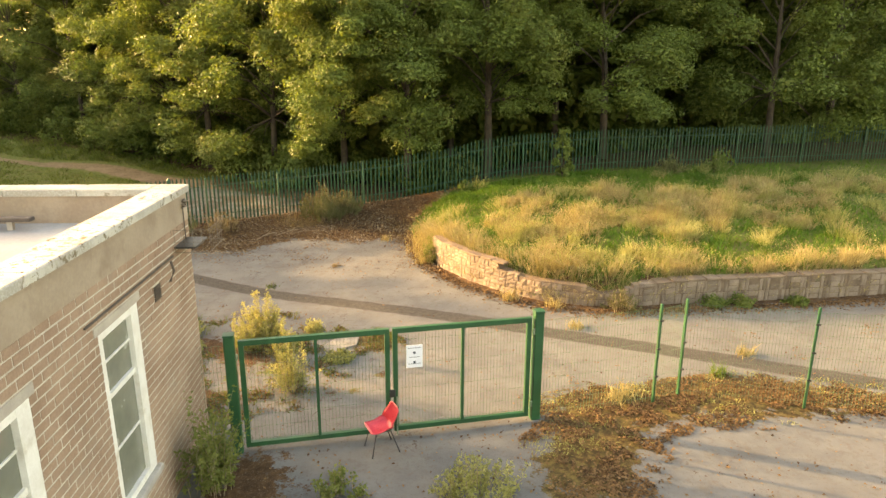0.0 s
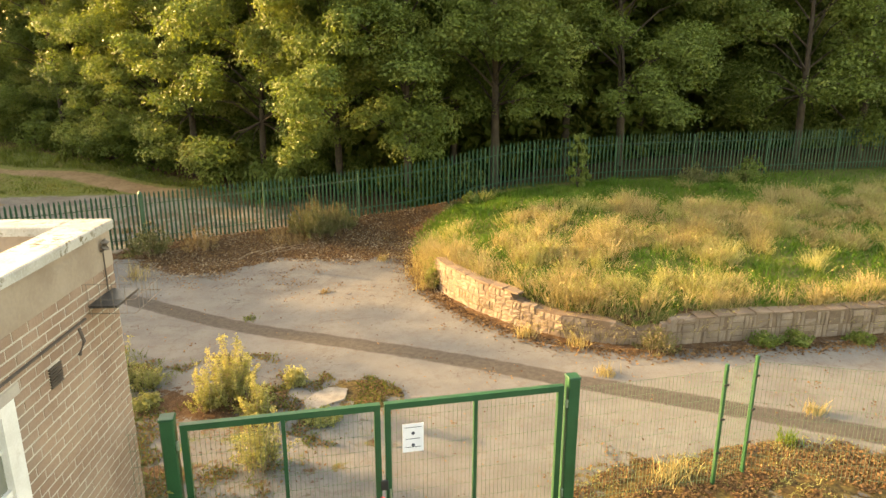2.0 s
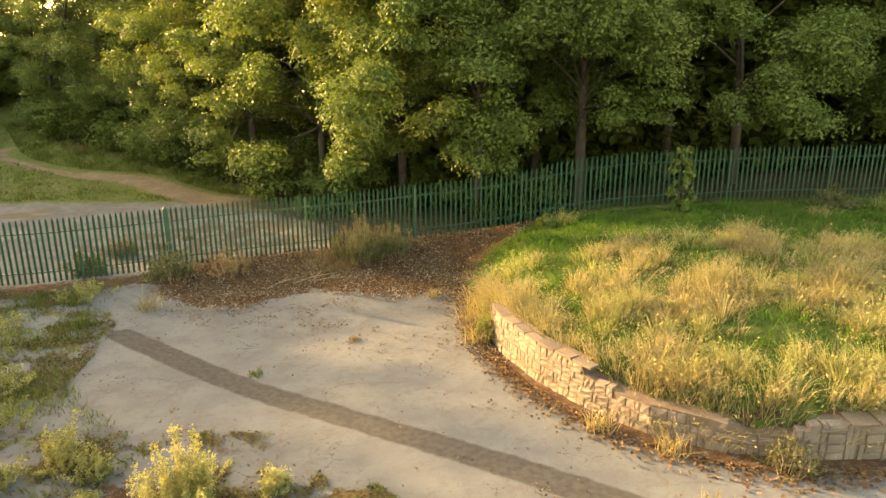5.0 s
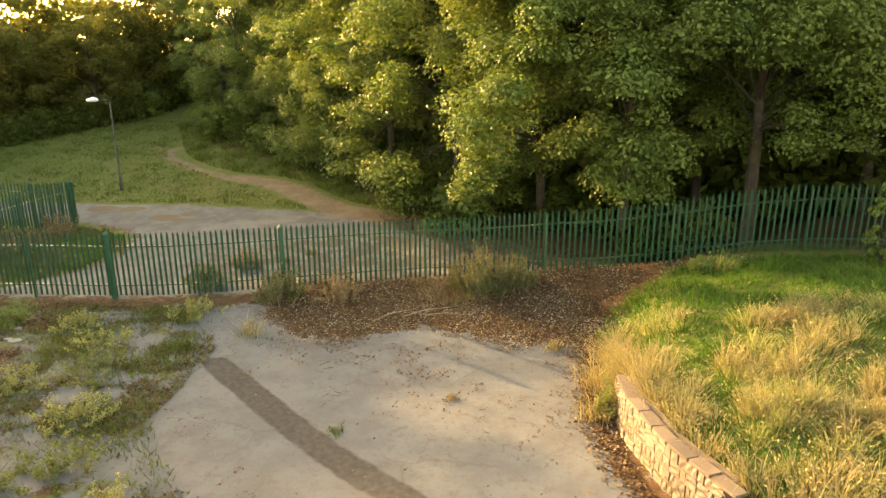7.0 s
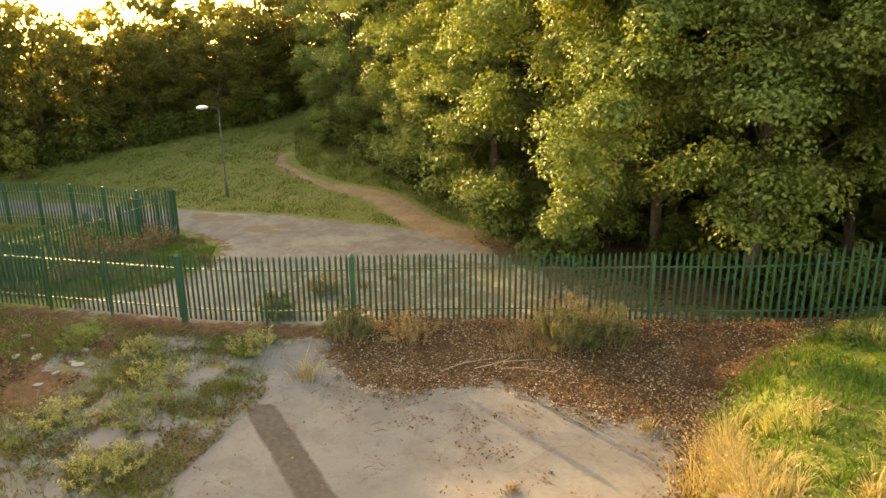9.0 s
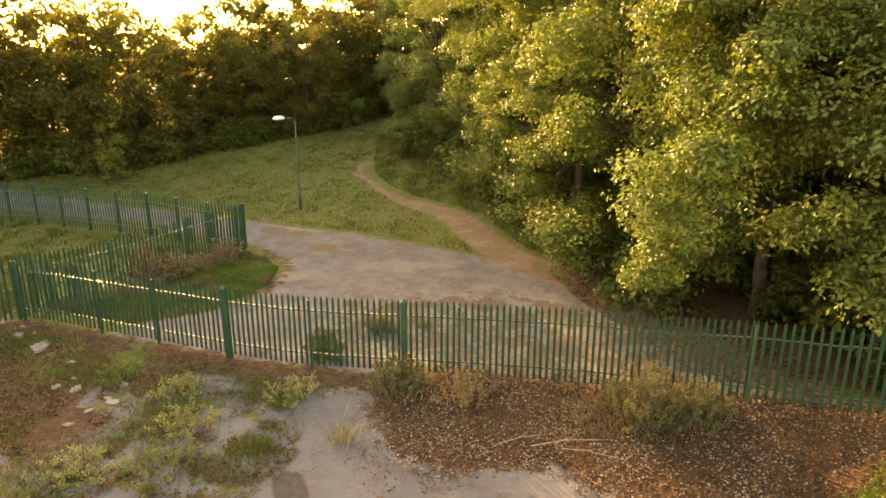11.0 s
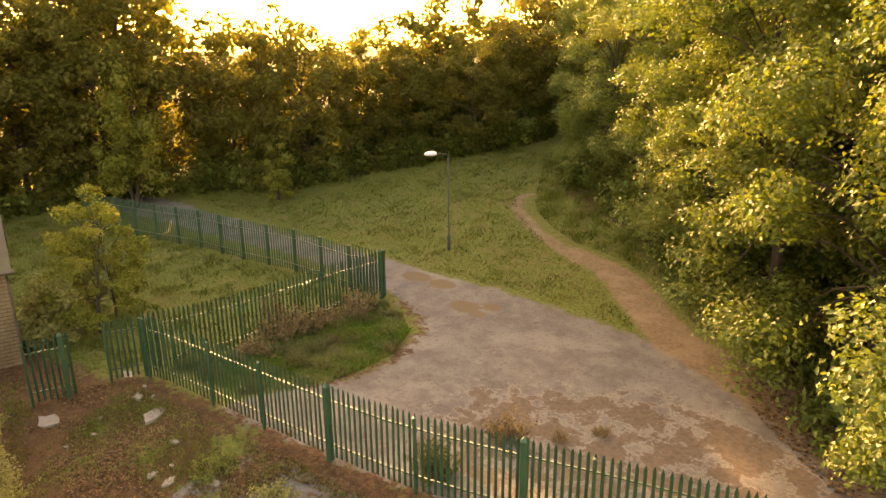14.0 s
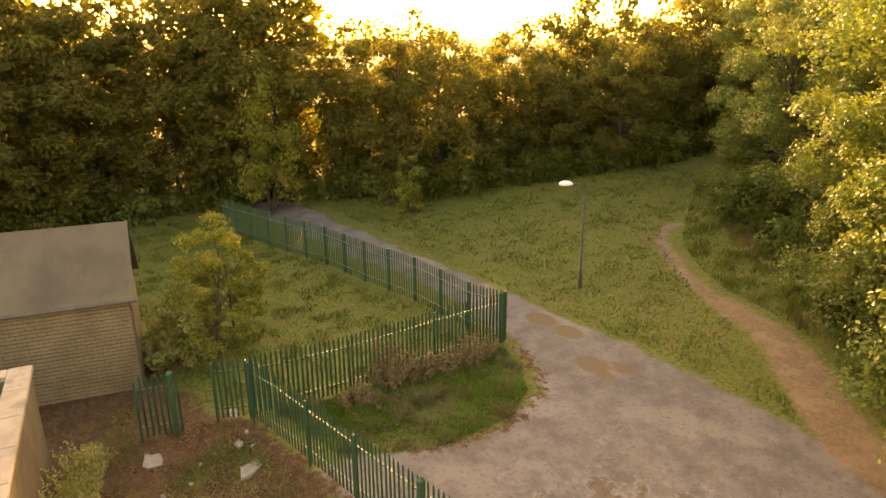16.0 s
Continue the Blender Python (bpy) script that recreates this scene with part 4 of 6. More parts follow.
def build_store():
    """The small brick store with a sheeted pitched roof beside the gap in the fence. x into the building, y along the eave."""
    m = Matrix.Translation((-18.45, 17.9, 0)) @ pose(0, 0, 0, 0, 0, 180 - 11.5)
    store = thing("brick_store", m, "small pale brick store with a sheeted pitched roof", "building")
    front = part("wall", box(0.0, 0.25, 0.0, 9.0, -0.3, 2.68), M_BUFFJOINT, store)
    rise, run = 1.72, 1.15
    gable = ([(0.252, 0.0, -0.3), (2 * run, 0.0, -0.3), (2 * run, 0.0, 2.68), (run, 0.0, 2.68 + rise - 0.15), (0.252, 0.0, 2.68 + 0.1),
              (0.252, 0.25, -0.3), (2 * run, 0.25, -0.3), (2 * run, 0.25, 2.68), (run, 0.25, 2.68 + rise - 0.15), (0.252, 0.25, 2.68 + 0.1)],
             [(4, 3, 2, 1, 0), (5, 6, 7, 8, 9), (0, 1, 6, 5), (1, 2, 7, 6), (2, 3, 8, 7), (3, 4, 9, 8), (4, 0, 5, 9)])
    part("gable", gable, M_BUFF, store)
    part("wall", box(2 * run - 0.25, 2 * run, 0.252, 9.0, -0.3, 2.68), M_BRICK, store)
    for sgn, name in ((0, "roof"), (1, "roof")):
        a, b = (-0.22, run) if not sgn else (2 * run + 0.22, run)
        za, zb = 2.68 + 0.05 - (0.22 / run) * rise * 0.3, 2.68 + rise
        for i in range(3):
            y0, y1 = -0.15 + i * 3.05, -0.15 + (i + 1) * 3.05 - 0.01
            v = [(a, y0, za), (b, y0, zb), (b, y1, zb), (a, y1, za), (a, y0, za + 0.05), (b, y0, zb + 0.05), (b, y1, zb + 0.05), (a, y1, za + 0.05)]
            f = [(0, 1, 2, 3), (7, 6, 5, 4), (0, 4, 5, 1), (1, 5, 6, 2), (2, 6, 7, 3), (3, 7, 4, 0)]
            part(name, (v, f), M_SHEET, store, "weathered grey sheet roof")
    part("gutter", tube([(-0.27, -0.2, 2.66), (-0.27, 9.0, 2.66)], 0.055, 8), M_IRON, store)
    part("rain_pipe", tube([(-0.27, -0.02, 2.62), (-0.06, -0.02, 2.4), (-0.06, -0.02, 0.05)], 0.035, 8), M_IRON, store)
    # bricks of the eave wall, laid in a turned holder plane
    holder = part("brick_face", box(-0.004, -0.001, 0.0, 9.0, -0.2, 0.0), M_BUFFJOINT, front)
    rest = []
    z, row = 0.0, 0
    while z < 2.6:
        y = -BRICK / 2 if row % 2 else 0
        while y < 9:
            out = random.uniform(0.006, 0.028)
            if max(0, y + 0.006) < y + BRICK - 0.006:
                rest.append(box(-out, 0.02, max(0.0, y + 0.006), y + BRICK - 0.006, z + 0.010, z + COURSE - random.uniform(0.008, 0.020)))
            y += BRICK
        z, row = z + COURSE, row + 1
    part("brickwork", joined(*rest), M_BUFF, holder, kind="stuff")


build_store()


# ---- street lamp ----
def build_lamp():
    z = land_at(-16.33, 32.2)
    lamp = thing("street_lamp", pose(-16.33, 32.2, z), "thin street lamp with a white lantern in the grass", "lamp")
    part("pole", tube([(0, 0, -0.3), (0, 0, 0.6), (0, 0, 0.62), (0, 0, 3.75)], [0.06, 0.06, 0.036, 0.026], 10), M_POLE, lamp, smooth=True)
    part("base_sleeve", tube([(0, 0, -0.05), (0, 0, 0.35)], 0.07, 10), M_POLE, lamp)
    part("arm", tube([(0, 0, 3.7), (-0.05, -0.1, 3.78), (-0.2, -0.35, 3.8)], 0.022, 6), M_POLE, lamp)
    v, f = [], []
    for i in range(7):
        a = math.pi * i / 6
        for k in range(12):
            b = 2 * math.pi * k / 12
            r = math.sin(a)
            v.append((0.25 * math.cos(a), 0.15 * r * math.cos(b), 0.10 * r * math.sin(b) * (1.2 if math.sin(b) > 0 else 0.7)))
    f = [(i * 12 + k, i * 12 + (k + 1) % 12, i * 12 + 12 + (k + 1) % 12, i * 12 + 12 + k) for i in range(6) for k in range(12)]
    part("lantern", (v, f), M_LAMP, lamp, "white lantern head", pose(-0.33, -0.6, 3.80, 0, 0, 60), smooth=True)


build_lamp()


# ---- plants ----
RNG = np.random.default_rng(7)


def leaf_cloud(centres, normals, size, stretch=1.6):
    """Many small pointed leaves, each two folded triangles, as arrays."""
    n = len(centres)
    nor = normals / (np.linalg.norm(normals, axis=1, keepdims=True) + 1e-9)
    ref = RNG.normal(size=(n, 3))
    a = np.cross(nor, ref)
    a /= np.linalg.norm(a, axis=1, keepdims=True) + 1e-9
    b = np.cross(nor, a)
    s = (size * RNG.uniform(0.65, 1.35, n))[:, None]
    fold = nor * s * RNG.uniform(0.05, 0.3, n)[:, None]
    v = np.stack([centres - a * s * stretch / 2, centres + b * s / 2 + fold, centres + a * s * stretch / 2, centres - b * s / 2 + fold], 1).reshape(-1, 3)
    i = np.arange(n)[:, None] * 4
    return v, np.concatenate([i, i + 1, i + 2, i + 3], 1)


def tree_parts(seed, height, spread, base, lobes, per_lobe, leaf, droop=0.25, lobe_size=0.30, extra=()):
    """A tapered trunk with limbs, and a crown of leaf clumps with an uneven outline and gaps between them."""
    global RNG
    RNG = np.random.default_rng(seed)
    cen, rad = [], []
    tries = 0
    while len(cen) < lobes and tries < 4000:
        tries += 1
        u = RNG.uniform(0, 1)
        ang = RNG.uniform(0, 2 * math.pi)
        env = spread * math.sin(math.pi * (0.20 + 0.76 * u)) ** 0.6
        r = env * RNG.uniform(0.35, 1.0) ** 0.5
        q = spread * lobe_size * RNG.uniform(0.75, 1.3)
        z = base + (height - base) * u - droop * r * RNG.uniform(0, 1)
        c = np.array([r * math.cos(ang), r * math.sin(ang), max(z, base * 0.5 + 0.3)])
        if all(np.linalg.norm(c - o) > (q + p) * 0.70 for o, p in zip(cen, rad)):
            cen.append(c), rad.append(q)
    lobes = len(cen)
    cen += [np.array(e[:3]) for e in extra]
    rad += [e[3] for e in extra]
    pts, nor = [], []
    for c, q in zip(cen, rad):
        out = np.array([c[0], c[1], 0.0]) / (np.hypot(c[0], c[1]) + 0.01)
        subs = 7
        for k in range(subs):
            d = RNG.normal(size=3)
            d /= np.linalg.norm(d)
            d = d + out * 0.5 + np.array([0, 0, 0.15])
            sc = c + d * q * 0.55
            sq = q * RNG.uniform(0.38, 0.62)
            n = int(per_lobe / subs * (sq / (0.5 * spread * lobe_size)) ** 2)
            e = RNG.normal(size=(n, 3))
            e /= np.linalg.norm(e, axis=1, keepdims=True)
            e[:, 2] = np.where(e[:, 2] < -0.3, -e[:, 2], e[:, 2])
            p = sc + e * sq * np.clip(RNG.normal(0.9, 0.22, (n, 1)), 0.1, 1.45) * np.array([1.1, 1.1, 0.85])
            pts.append(p), nor.append(e + np.array([0, 0, 0.5]) + RNG.normal(size=(n, 3)) * 0.5)
    crown = leaf_cloud(np.concatenate(pts), np.concatenate(nor), leaf)
    lean = RNG.normal(size=2) * 0.25
    top = height * 0.8
    axis = [(lean[0] * t * t * 2, lean[1] * t * t * 2, -0.4 + (top + 0.4) * t) for t in (0, 0.08, 0.2, 0.4, 0.6, 0.8, 1)]
    r0 = 0.0125 * height
    wood = [tube(axis, [r0 * 1.5, r0 * 1.1, r0, r0 * 0.8, r0 * 0.58, r0 * 0.35, r0 * 0.12], 9)]
    for c, q in list(zip(cen, rad))[: min(lobes, 30)] + list(zip(cen, rad))[lobes:]:
        t = min(0.85, max(0.30, (c[2] - 0.6) / top * 0.8))
        s = Vector((lean[0] * t * t * 2, lean[1] * t * t * 2, t * top))
        e = Vector(c)
        mid = s.lerp(e, 0.5) + Vector((0, 0, 0.12 * (e - s).length))
        wood.append(tube([s, mid, e], [r0 * 0.34 * (1 - t * 0.5), r0 * 0.2, r0 * 0.05], 5, False))
    return joined(*wood), crown


def make_tree(seed, height, spread, base, lobes, per_lobe, leaf, material, name="tree", **more):
    wood, crown = tree_parts(seed, height, spread, base, lobes, per_lobe, leaf, **more)
    t = new(name)
    part("trunk", wood, M_BARK, t, "rough brown bark", smooth=True)
    part("crown", mesh_of("crown", *crown, material), None, t)
    return t


def plant_trees(makers, spots, label, group):
    """Trees at (x, y, scale, kind): the first of a kind is the model, the rest are its copies."""
    made = {}
    for x, y, s, k in spots:
        yaw = random.uniform(0, 360)
        m = Matrix.Translation((x, y, land_at(x, y))) @ pose(0, 0, 0, 0, 0, yaw) @ Matrix.Diagonal((s, s, s * random.uniform(0.93, 1.07), 1))
        if k not in made:
            made[k] = makers[k]()
            made[k].matrix_basis = m
            tagged(made[k], label, "tree", group)
        else:
            was = made[k]
            t = copy_thing(was, Matrix.Identity(4))
            t.matrix_basis = m


def edge_wood(seed, line, step, back, jitter, smin, smax, kinds):
    """Spots for trees along a wood's edge, set back from it."""
    r = random.Random(seed)
    out = []
    for x, y, ux, uy, d in along(line, step):
        out.append((x - uy * back + r.uniform(-jitter, jitter), y + ux * back + r.uniform(-jitter, jitter), r.uniform(smin, smax), r.choice(kinds)))
    return out


EAST_EDGE = [(34.0, 24.6), (4.0, 24.8), (-1.2, 28.6), (-4.6, 32.2), (-8.0, 35.4), (-12.2, 38.3), (-16.6, 41.0), (-20.0, 46.0), (-23.0, 54.0)]
WEST_EDGE = [(-25.0, 54.0), (-25.0, 46.0), (-27.5, 40.5), (-30.5, 35.0), (-36.0, 30.5), (-38.0, 24.0), (-37.0, 16.0), (-36.0, 6.0), (-34.0, -6.0)]

FRONT_KINDS = {
    0: lambda: make_tree(11, 12.5, 3.6, 1.6, 31, 1350, 0.082, M_LEAF, lobe_size=0.33),
    1: lambda: make_tree(12, 13.5, 3.9, 1.9, 31, 1350, 0.086, M_LEAF, lobe_size=0.32),
    2: lambda: make_tree(13, 12.0, 3.4, 1.0, 36, 1350, 0.082, M_LEAF, lobe_size=0.33),
}
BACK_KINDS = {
    3: lambda: make_tree(21, 14.0, 4.2, 4.8, 36, 150, 0.27, M_LEAF_SHADED, lobe_size=0.34),
    4: lambda: make_tree(22, 13.0, 3.8, 4.4, 36, 150, 0.27, M_LEAF_SHADED, lobe_size=0.34),
    10: lambda: make_tree(23, 13.5, 4.6, 1.0, 32, 120, 0.34, M_LEAF_SHADED, lobe_size=0.40),
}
WEST_KINDS = {
    5: lambda: make_tree(31, 10.0, 3.6, 0.8, 46, 330, 0.155, M_LEAF_WEST, lobe_size=0.34),
    6: lambda: make_tree(32, 9.0, 3.3, 0.6, 44, 330, 0.15, M_LEAF_WEST, lobe_size=0.34),
    7: lambda: make_tree(33, 11.0, 3.2, 1.0, 46, 330, 0.155, M_LEAF_WEST, lobe_size=0.34),
    9: lambda: make_tree(35, 13.5, 4.2, 1.2, 58, 340, 0.17, M_LEAF_WEST, lobe_size=0.30),
    8: lambda: make_tree(34, 10.5, 3.6, 0.8, 34, 110, 0.30, M_LEAF_WEST, lobe_size=0.38),
}


def east_size(spots):
    """Lower trees towards the far end of the wood."""
    return [(x, y, s * float(np.interp(x, [-24, -17, -9, -3], [0.72, 0.74, 0.86, 1.0])), k) for x, y, s, k in spots]


def west_size(spots):
    """Tall trees beside the meadow, lower ones towards the path's end."""
    spots = [(x, y, s, 9 if k != 8 and y < 30 else k) for x, y, s, k in spots]
    return [(x, y, s * (1.35 if k == 8 and y < 30 else 1.0) * float(np.interp(y, [14, 22, 27, 30, 33.5, 36, 41, 45, 47, 54], [1.0, 1.0, 0.98, 0.92, 0.86, 0.75, 0.74, 0.76, 0.82, 0.90])), k) for x, y, s, k in spots]


def overhanging_tree(seed, x, y, height, spread, base, limbs, per=2000, leaf=0.066):
    """A tree of the first row whose low limbs hang over the fence; limbs in the world's coordinates."""
    z = land_at(x, y)
    t = make_tree(seed, height, spread, base, 25, per, leaf, M_LEAF, lobe_size=0.33, extra=[(a - x, b - y, c - z, r) for a, b, c, r in limbs])
    t.matrix_basis = pose(x, y, z)
    tagged(t, "oak with sunlit low limbs hanging over the fence", "tree", "trees of the wood")


overhanging_tree(41, 1.5, 29.2, 12.0, 3.0, 4.2, [(0.1, 24.3, 2.7, 0.6), (0.2, 25.4, 5.8, 1.1), (-0.2, 25.6, 6.9, 1.1), (0.2, 23.7, 4.2, 1.0), (0.7, 23.9, 4.5, 1.0), (0.05, 24.0, 3.1, 0.55), (0.3, 24.0, 3.3, 0.7), (-0.4, 24.2, 2.4, 0.45), (1.3, 24.2, 6.3, 1.1), (0.4, 24.8, 8.0, 1.2), (1.9, 24.6, 7.4, 1.1), (-0.3, 25.8, 8.8, 1.1)], 2600, 0.062)
overhanging_tree(42, 4.0, 27.0, 12.5, 3.4, 3.0, [(3.6, 24.3, 4.6, 1.2), (4.3, 24.1, 3.4, 0.95), (3.0, 24.6, 5.6, 1.2), (4.4, 24.4, 2.5, 0.6), (2.4, 24.9, 3.3, 0.8), (3.6, 24.7, 2.7, 0.9), (3.3, 24.6, 3.6, 1.0), (4.5, 24.5, 5.5, 1.1), (3.4, 24.9, 7.0, 1.2)])
overhanging_tree(43, 7.2, 25.9, 13.0, 3.3, 4.6, [(7.6, 24.2, 4.0, 0.85), (8.6, 24.2, 5.4, 1.15), (8.9, 24.0, 4.0, 0.8), (7.0, 24.2, 6.2, 1.2)])
overhanging_tree(44, 12.6, 26.4, 12.5, 3.5, 4.6, [(11.9, 23.4, 4.3, 1.15), (13.0, 23.6, 3.6, 1.0), (12.6, 23.5, 5.3, 1.2), (11.0, 23.8, 3.9, 0.7), (13.6, 23.8, 4.8, 1.0)])
front = [
    (20.2, 25.6, 0.95, 0), (24.2, 26.6, 1.0, 1), (28.5, 26.0, 1.0, 0),
    (-1.6, 30.6, 0.92, 2), (-4.7, 33.4, 0.96, 1), (-8.6, 37.8, 1.0, 2), (-12.4, 41.2, 1.0, 0), (-16.6, 44.2, 1.0, 2), (-20.4, 49.5, 1.0, 1), (-6.6, 36.0, 0.9, 2),
]
plant_trees(FRONT_KINDS, east_size(front), "broad oak with sunlit yellow-green leaves at the wood's edge", "trees of the wood")
# Kind 10 rows are added to keep sky light out of the wood
plant_trees(BACK_KINDS, east_size(edge_wood(3, EAST_EDGE, 3.6, -7.0, 0.8, 0.9, 1.1, (3, 4)) + edge_wood(4, EAST_EDGE, 3.6, -11.0, 1.0, 0.95, 1.1, (10,)) + edge_wood(14, EAST_EDGE[:6], 3.8, -15.5, 1.0, 1.0, 1.15, (10,)) + [(-23.0, 53.0, 0.72, 10), (-26.5, 55.0, 0.72, 10), (-20.0, 54.5, 0.72, 10), (-29.5, 53.0, 0.72, 10), (-24.5, 58.5, 0.75, 10), (-33.0, 52.0, 0.72, 10)]), "leafy tree deep in the wood, coloured dark for shade", "trees of the wood")
plant_trees(WEST_KINDS, west_size(edge_wood(5, WEST_EDGE, 3.2, -1.8, 1.0, 0.78, 1.08, (5, 6, 7)) + edge_wood(6, WEST_EDGE, 3.6, -6.0, 1.2, 0.85, 1.02, (8,))), "backlit leafy tree beyond the meadow", "trees of the far wood")


for seed, x, y, high, wide in ((122, -19.1, 20.1, 4.2, 1.15), (132, -20.0, 20.9, 3.5, 0.95)):
    young = make_tree(seed, high, wide, 0.35, 24, 380, 0.056, M_LEAF_GOLD, name="young_tree", lobe_size=0.33)
    young.matrix_basis = pose(x, y, land_at(x, y))
    tagged(young, "young tree with golden sunlit leaves in the meadow", "tree")


# ---- shrubs and weeds ----
def shrub_parts(seed, height, spread, clumps, per, leaf, stems=9, low=0.12):
    """Stems from one root that end in clumps of leaves."""
    global RNG
    RNG = np.random.default_rng(seed)
    wood, pts, nor = [], [], []
    for i in range(clumps):
        a, r = RNG.uniform(0, 2 * math.pi), spread * RNG.uniform(0, 1) ** 0.6
        z = height * RNG.uniform(low, 1.0) * (1 - 0.45 * (r / spread) ** 2)
        c = np.array([r * math.cos(a), r * math.sin(a), z])
        if i < stems:
            wood.append(tube([(0, 0, -0.03), tuple(c * np.array([0.4, 0.4, 0.6])), tuple(c)], [0.012 + 0.006 * height, 0.008, 0.003], 4, False))
        d = RNG.normal(size=(per, 3))
        q = spread * 0.30 * RNG.uniform(0.7, 1.3)
        pts.append(c + d * q * 0.55 * np.array([1, 1, 0.9])), nor.append(d + np.array([0, 0, 0.5]))
    p = np.concatenate(pts)
    p[:, 2] = np.maximum(p[:, 2], 0.02)
    return joined(*wood), leaf_cloud(p, np.concatenate(nor), leaf, 2.0)


def make_shrub(seed, x, y, height, spread, clumps, per, leaf, material, label, category="shrub", group="", name="shrub", stem=None):
    wood, crown = shrub_parts(seed, height, spread, clumps, per, leaf)
    t = thing(name, pose(x, y, land_at(x, y)), label, category, group)
    part("stem", wood, stem or M_TWIG, t, kind="stuff")
    part("foliage", mesh_of("foliage", *crown, material), None, t)
    return t


def make_weed(seed, x, y, height, spread, stems, per, leaf, material, label, category="weed", group="yard shrubs", name="weed", stem=None):
    """Upright stalks from a ragged root, leaves and seed heads along each, denser towards the tips."""
    global RNG
    RNG = np.random.default_rng(seed)
    wood, pts, nor = [], [], []
    for i in range(stems):
        a, r = RNG.uniform(0, 2 * math.pi), spread * RNG.uniform(0, 1) ** 0.7
        foot = np.array([math.cos(a) * r * 0.75, math.sin(a) * r * 0.75, -0.02])
        h = height * RNG.uniform(0.25, 1.1) * (1 - 0.45 * r / spread)
        tip = foot + np.array([math.cos(a) * r * 0.3 + RNG.normal() * 0.10 * height, math.sin(a) * r * 0.3 + RNG.normal() * 0.10 * height, h])
        mid = (foot + tip) / 2 + np.array([RNG.normal() * 0.04, RNG.normal() * 0.04, 0.06 * h])
        wood.append(tube([tuple(foot), tuple(mid), tuple(tip)], [0.006, 0.0045, 0.002], 3, False))
        t = RNG.uniform(0.12, 1.02, per) ** 0.75
        q = (1 - t)[:, None] ** 2 * foot + 2 * ((1 - t) * t)[:, None] * mid + (t ** 2)[:, None] * tip
        pts.append(q + RNG.normal(size=(per, 3)) * leaf * np.array([1.1, 1.1, 0.7])), nor.append(RNG.normal(size=(per, 3)) + np.array([0, 0, 0.6]))
    p = np.concatenate(pts)
    p[:, 2] = np.maximum(p[:, 2], 0.01)
    t = thing(name, pose(x, y, land_at(x, y)), label, category, group)
    part("stem", joined(*wood), stem or M_TWIG, t, kind="stuff")
    part("foliage", mesh_of("foliage", *leaf_cloud(p, np.concatenate(nor), leaf, 1.9), material), None, t)
    return t


make_weed(101, -1.45, 12.3, 1.25, 0.40, 80, 90, 0.021, M_SHRUB, "straggly yellow-green shrub on cracked concrete", "shrub", group="yard shrubs", name="shrub")
make_weed(102, -1.02, 11.5, 0.85, 0.27, 46, 75, 0.021, M_SHRUB, "straggly yellow-green shrub on cracked concrete", "shrub", group="yard shrubs", name="shrub")
make_weed(103, -0.9, 10.15, 0.95, 0.32, 50, 60, 0.022, M_SHRUB, "tall dry weed with pale stalks behind the gate", "weed", "yard shrubs", "weed")
make_weed(104, -1.85, 12.0, 1.0, 0.24, 36, 70, 0.021, M_SHRUB, "yellowing weed behind the gate", "weed", "yard shrubs", "weed")
make_weed(105, -3.5, 13.4, 0.85, 0.32, 44, 70, 0.021, M_SHRUB, "yellow-flowered shrub on broken concrete", "shrub", group="yard shrubs", name="shrub")
make_weed(106, -3.0, 13.1, 0.55, 0.28, 30, 55, 0.021, M_SHRUB, "yellow-flowered shrub on broken concrete", "shrub", group="yard shrubs", name="shrub")
make_weed(107, -1.95, 7.45, 1.45, 0.40, 60, 55, 0.032, M_WEED, "green shrub growing against the brick wall", "shrub", name="shrub")
make_weed(108, -0.25, 7.0, 0.48, 0.38, 24, 30, 0.032, M_WEED, "low green weed on the concrete by the gate")
make_weed(109, 1.5, 6.6, 0.62, 0.62, 60, 40, 0.028, M_SHRUB, "spreading yellow-green weed on the concrete")
make_weed(110, 0.25, 22.8, 1.3, 0.85, 120, 80, 0.028, M_SAGE, "grey-green drying shrub against the palisade fence", "shrub", group="yard shrubs", name="shrub")
make_weed(111, 1.15, 23.0, 0.95, 0.7, 66, 60, 0.028, M_SAGE, "grey-green drying shrub against the palisade fence", "shrub", group="yard shrubs", name="shrub")
make_weed(112, -4.6, 21.5, 1.0, 0.65, 60, 45, 0.032, M_SAGE, "tall pale weeds at the foot of the gate post", "weed", "yard shrubs", "weed")
make_weed(113, -3.2, 21.9, 0.8, 0.6, 50, 40, 0.030, M_SEED, "tall brown weeds at the foot of the fence", "weed", "yard shrubs", "weed")
make_weed(114, -6.9, 22.2, 0.8, 0.6, 45, 45, 0.035, M_SAGE, "dull green shrub behind the palisade fence", "shrub", group="road shrubs", name="shrub")
make_weed(115, -15.0, 23.8, 1.35, 0.75, 70, 45, 0.04, M_SEED, "red-brown dock and bramble by the return fence", "shrub", group="road shrubs", name="shrub")
make_weed(116, -14.7, 24.9, 0.8, 0.7, 51, 33, 0.045, M_SEED, "red-brown dock and bramble by the return fence", "shrub", group="road shrubs", name="shrub")
make_weed(117, -6.75, 24.2, 0.75, 0.45, 45, 40, 0.030, M_SEED, "brown weed on the road by the gate", "weed", "road shrubs", "weed")
make_weed(134, -14.6, 26.3, 1.0, 0.7, 60, 40, 0.035, M_SEED, "red-brown dock and bramble by the return fence", "shrub", group="road shrubs", name="shrub")
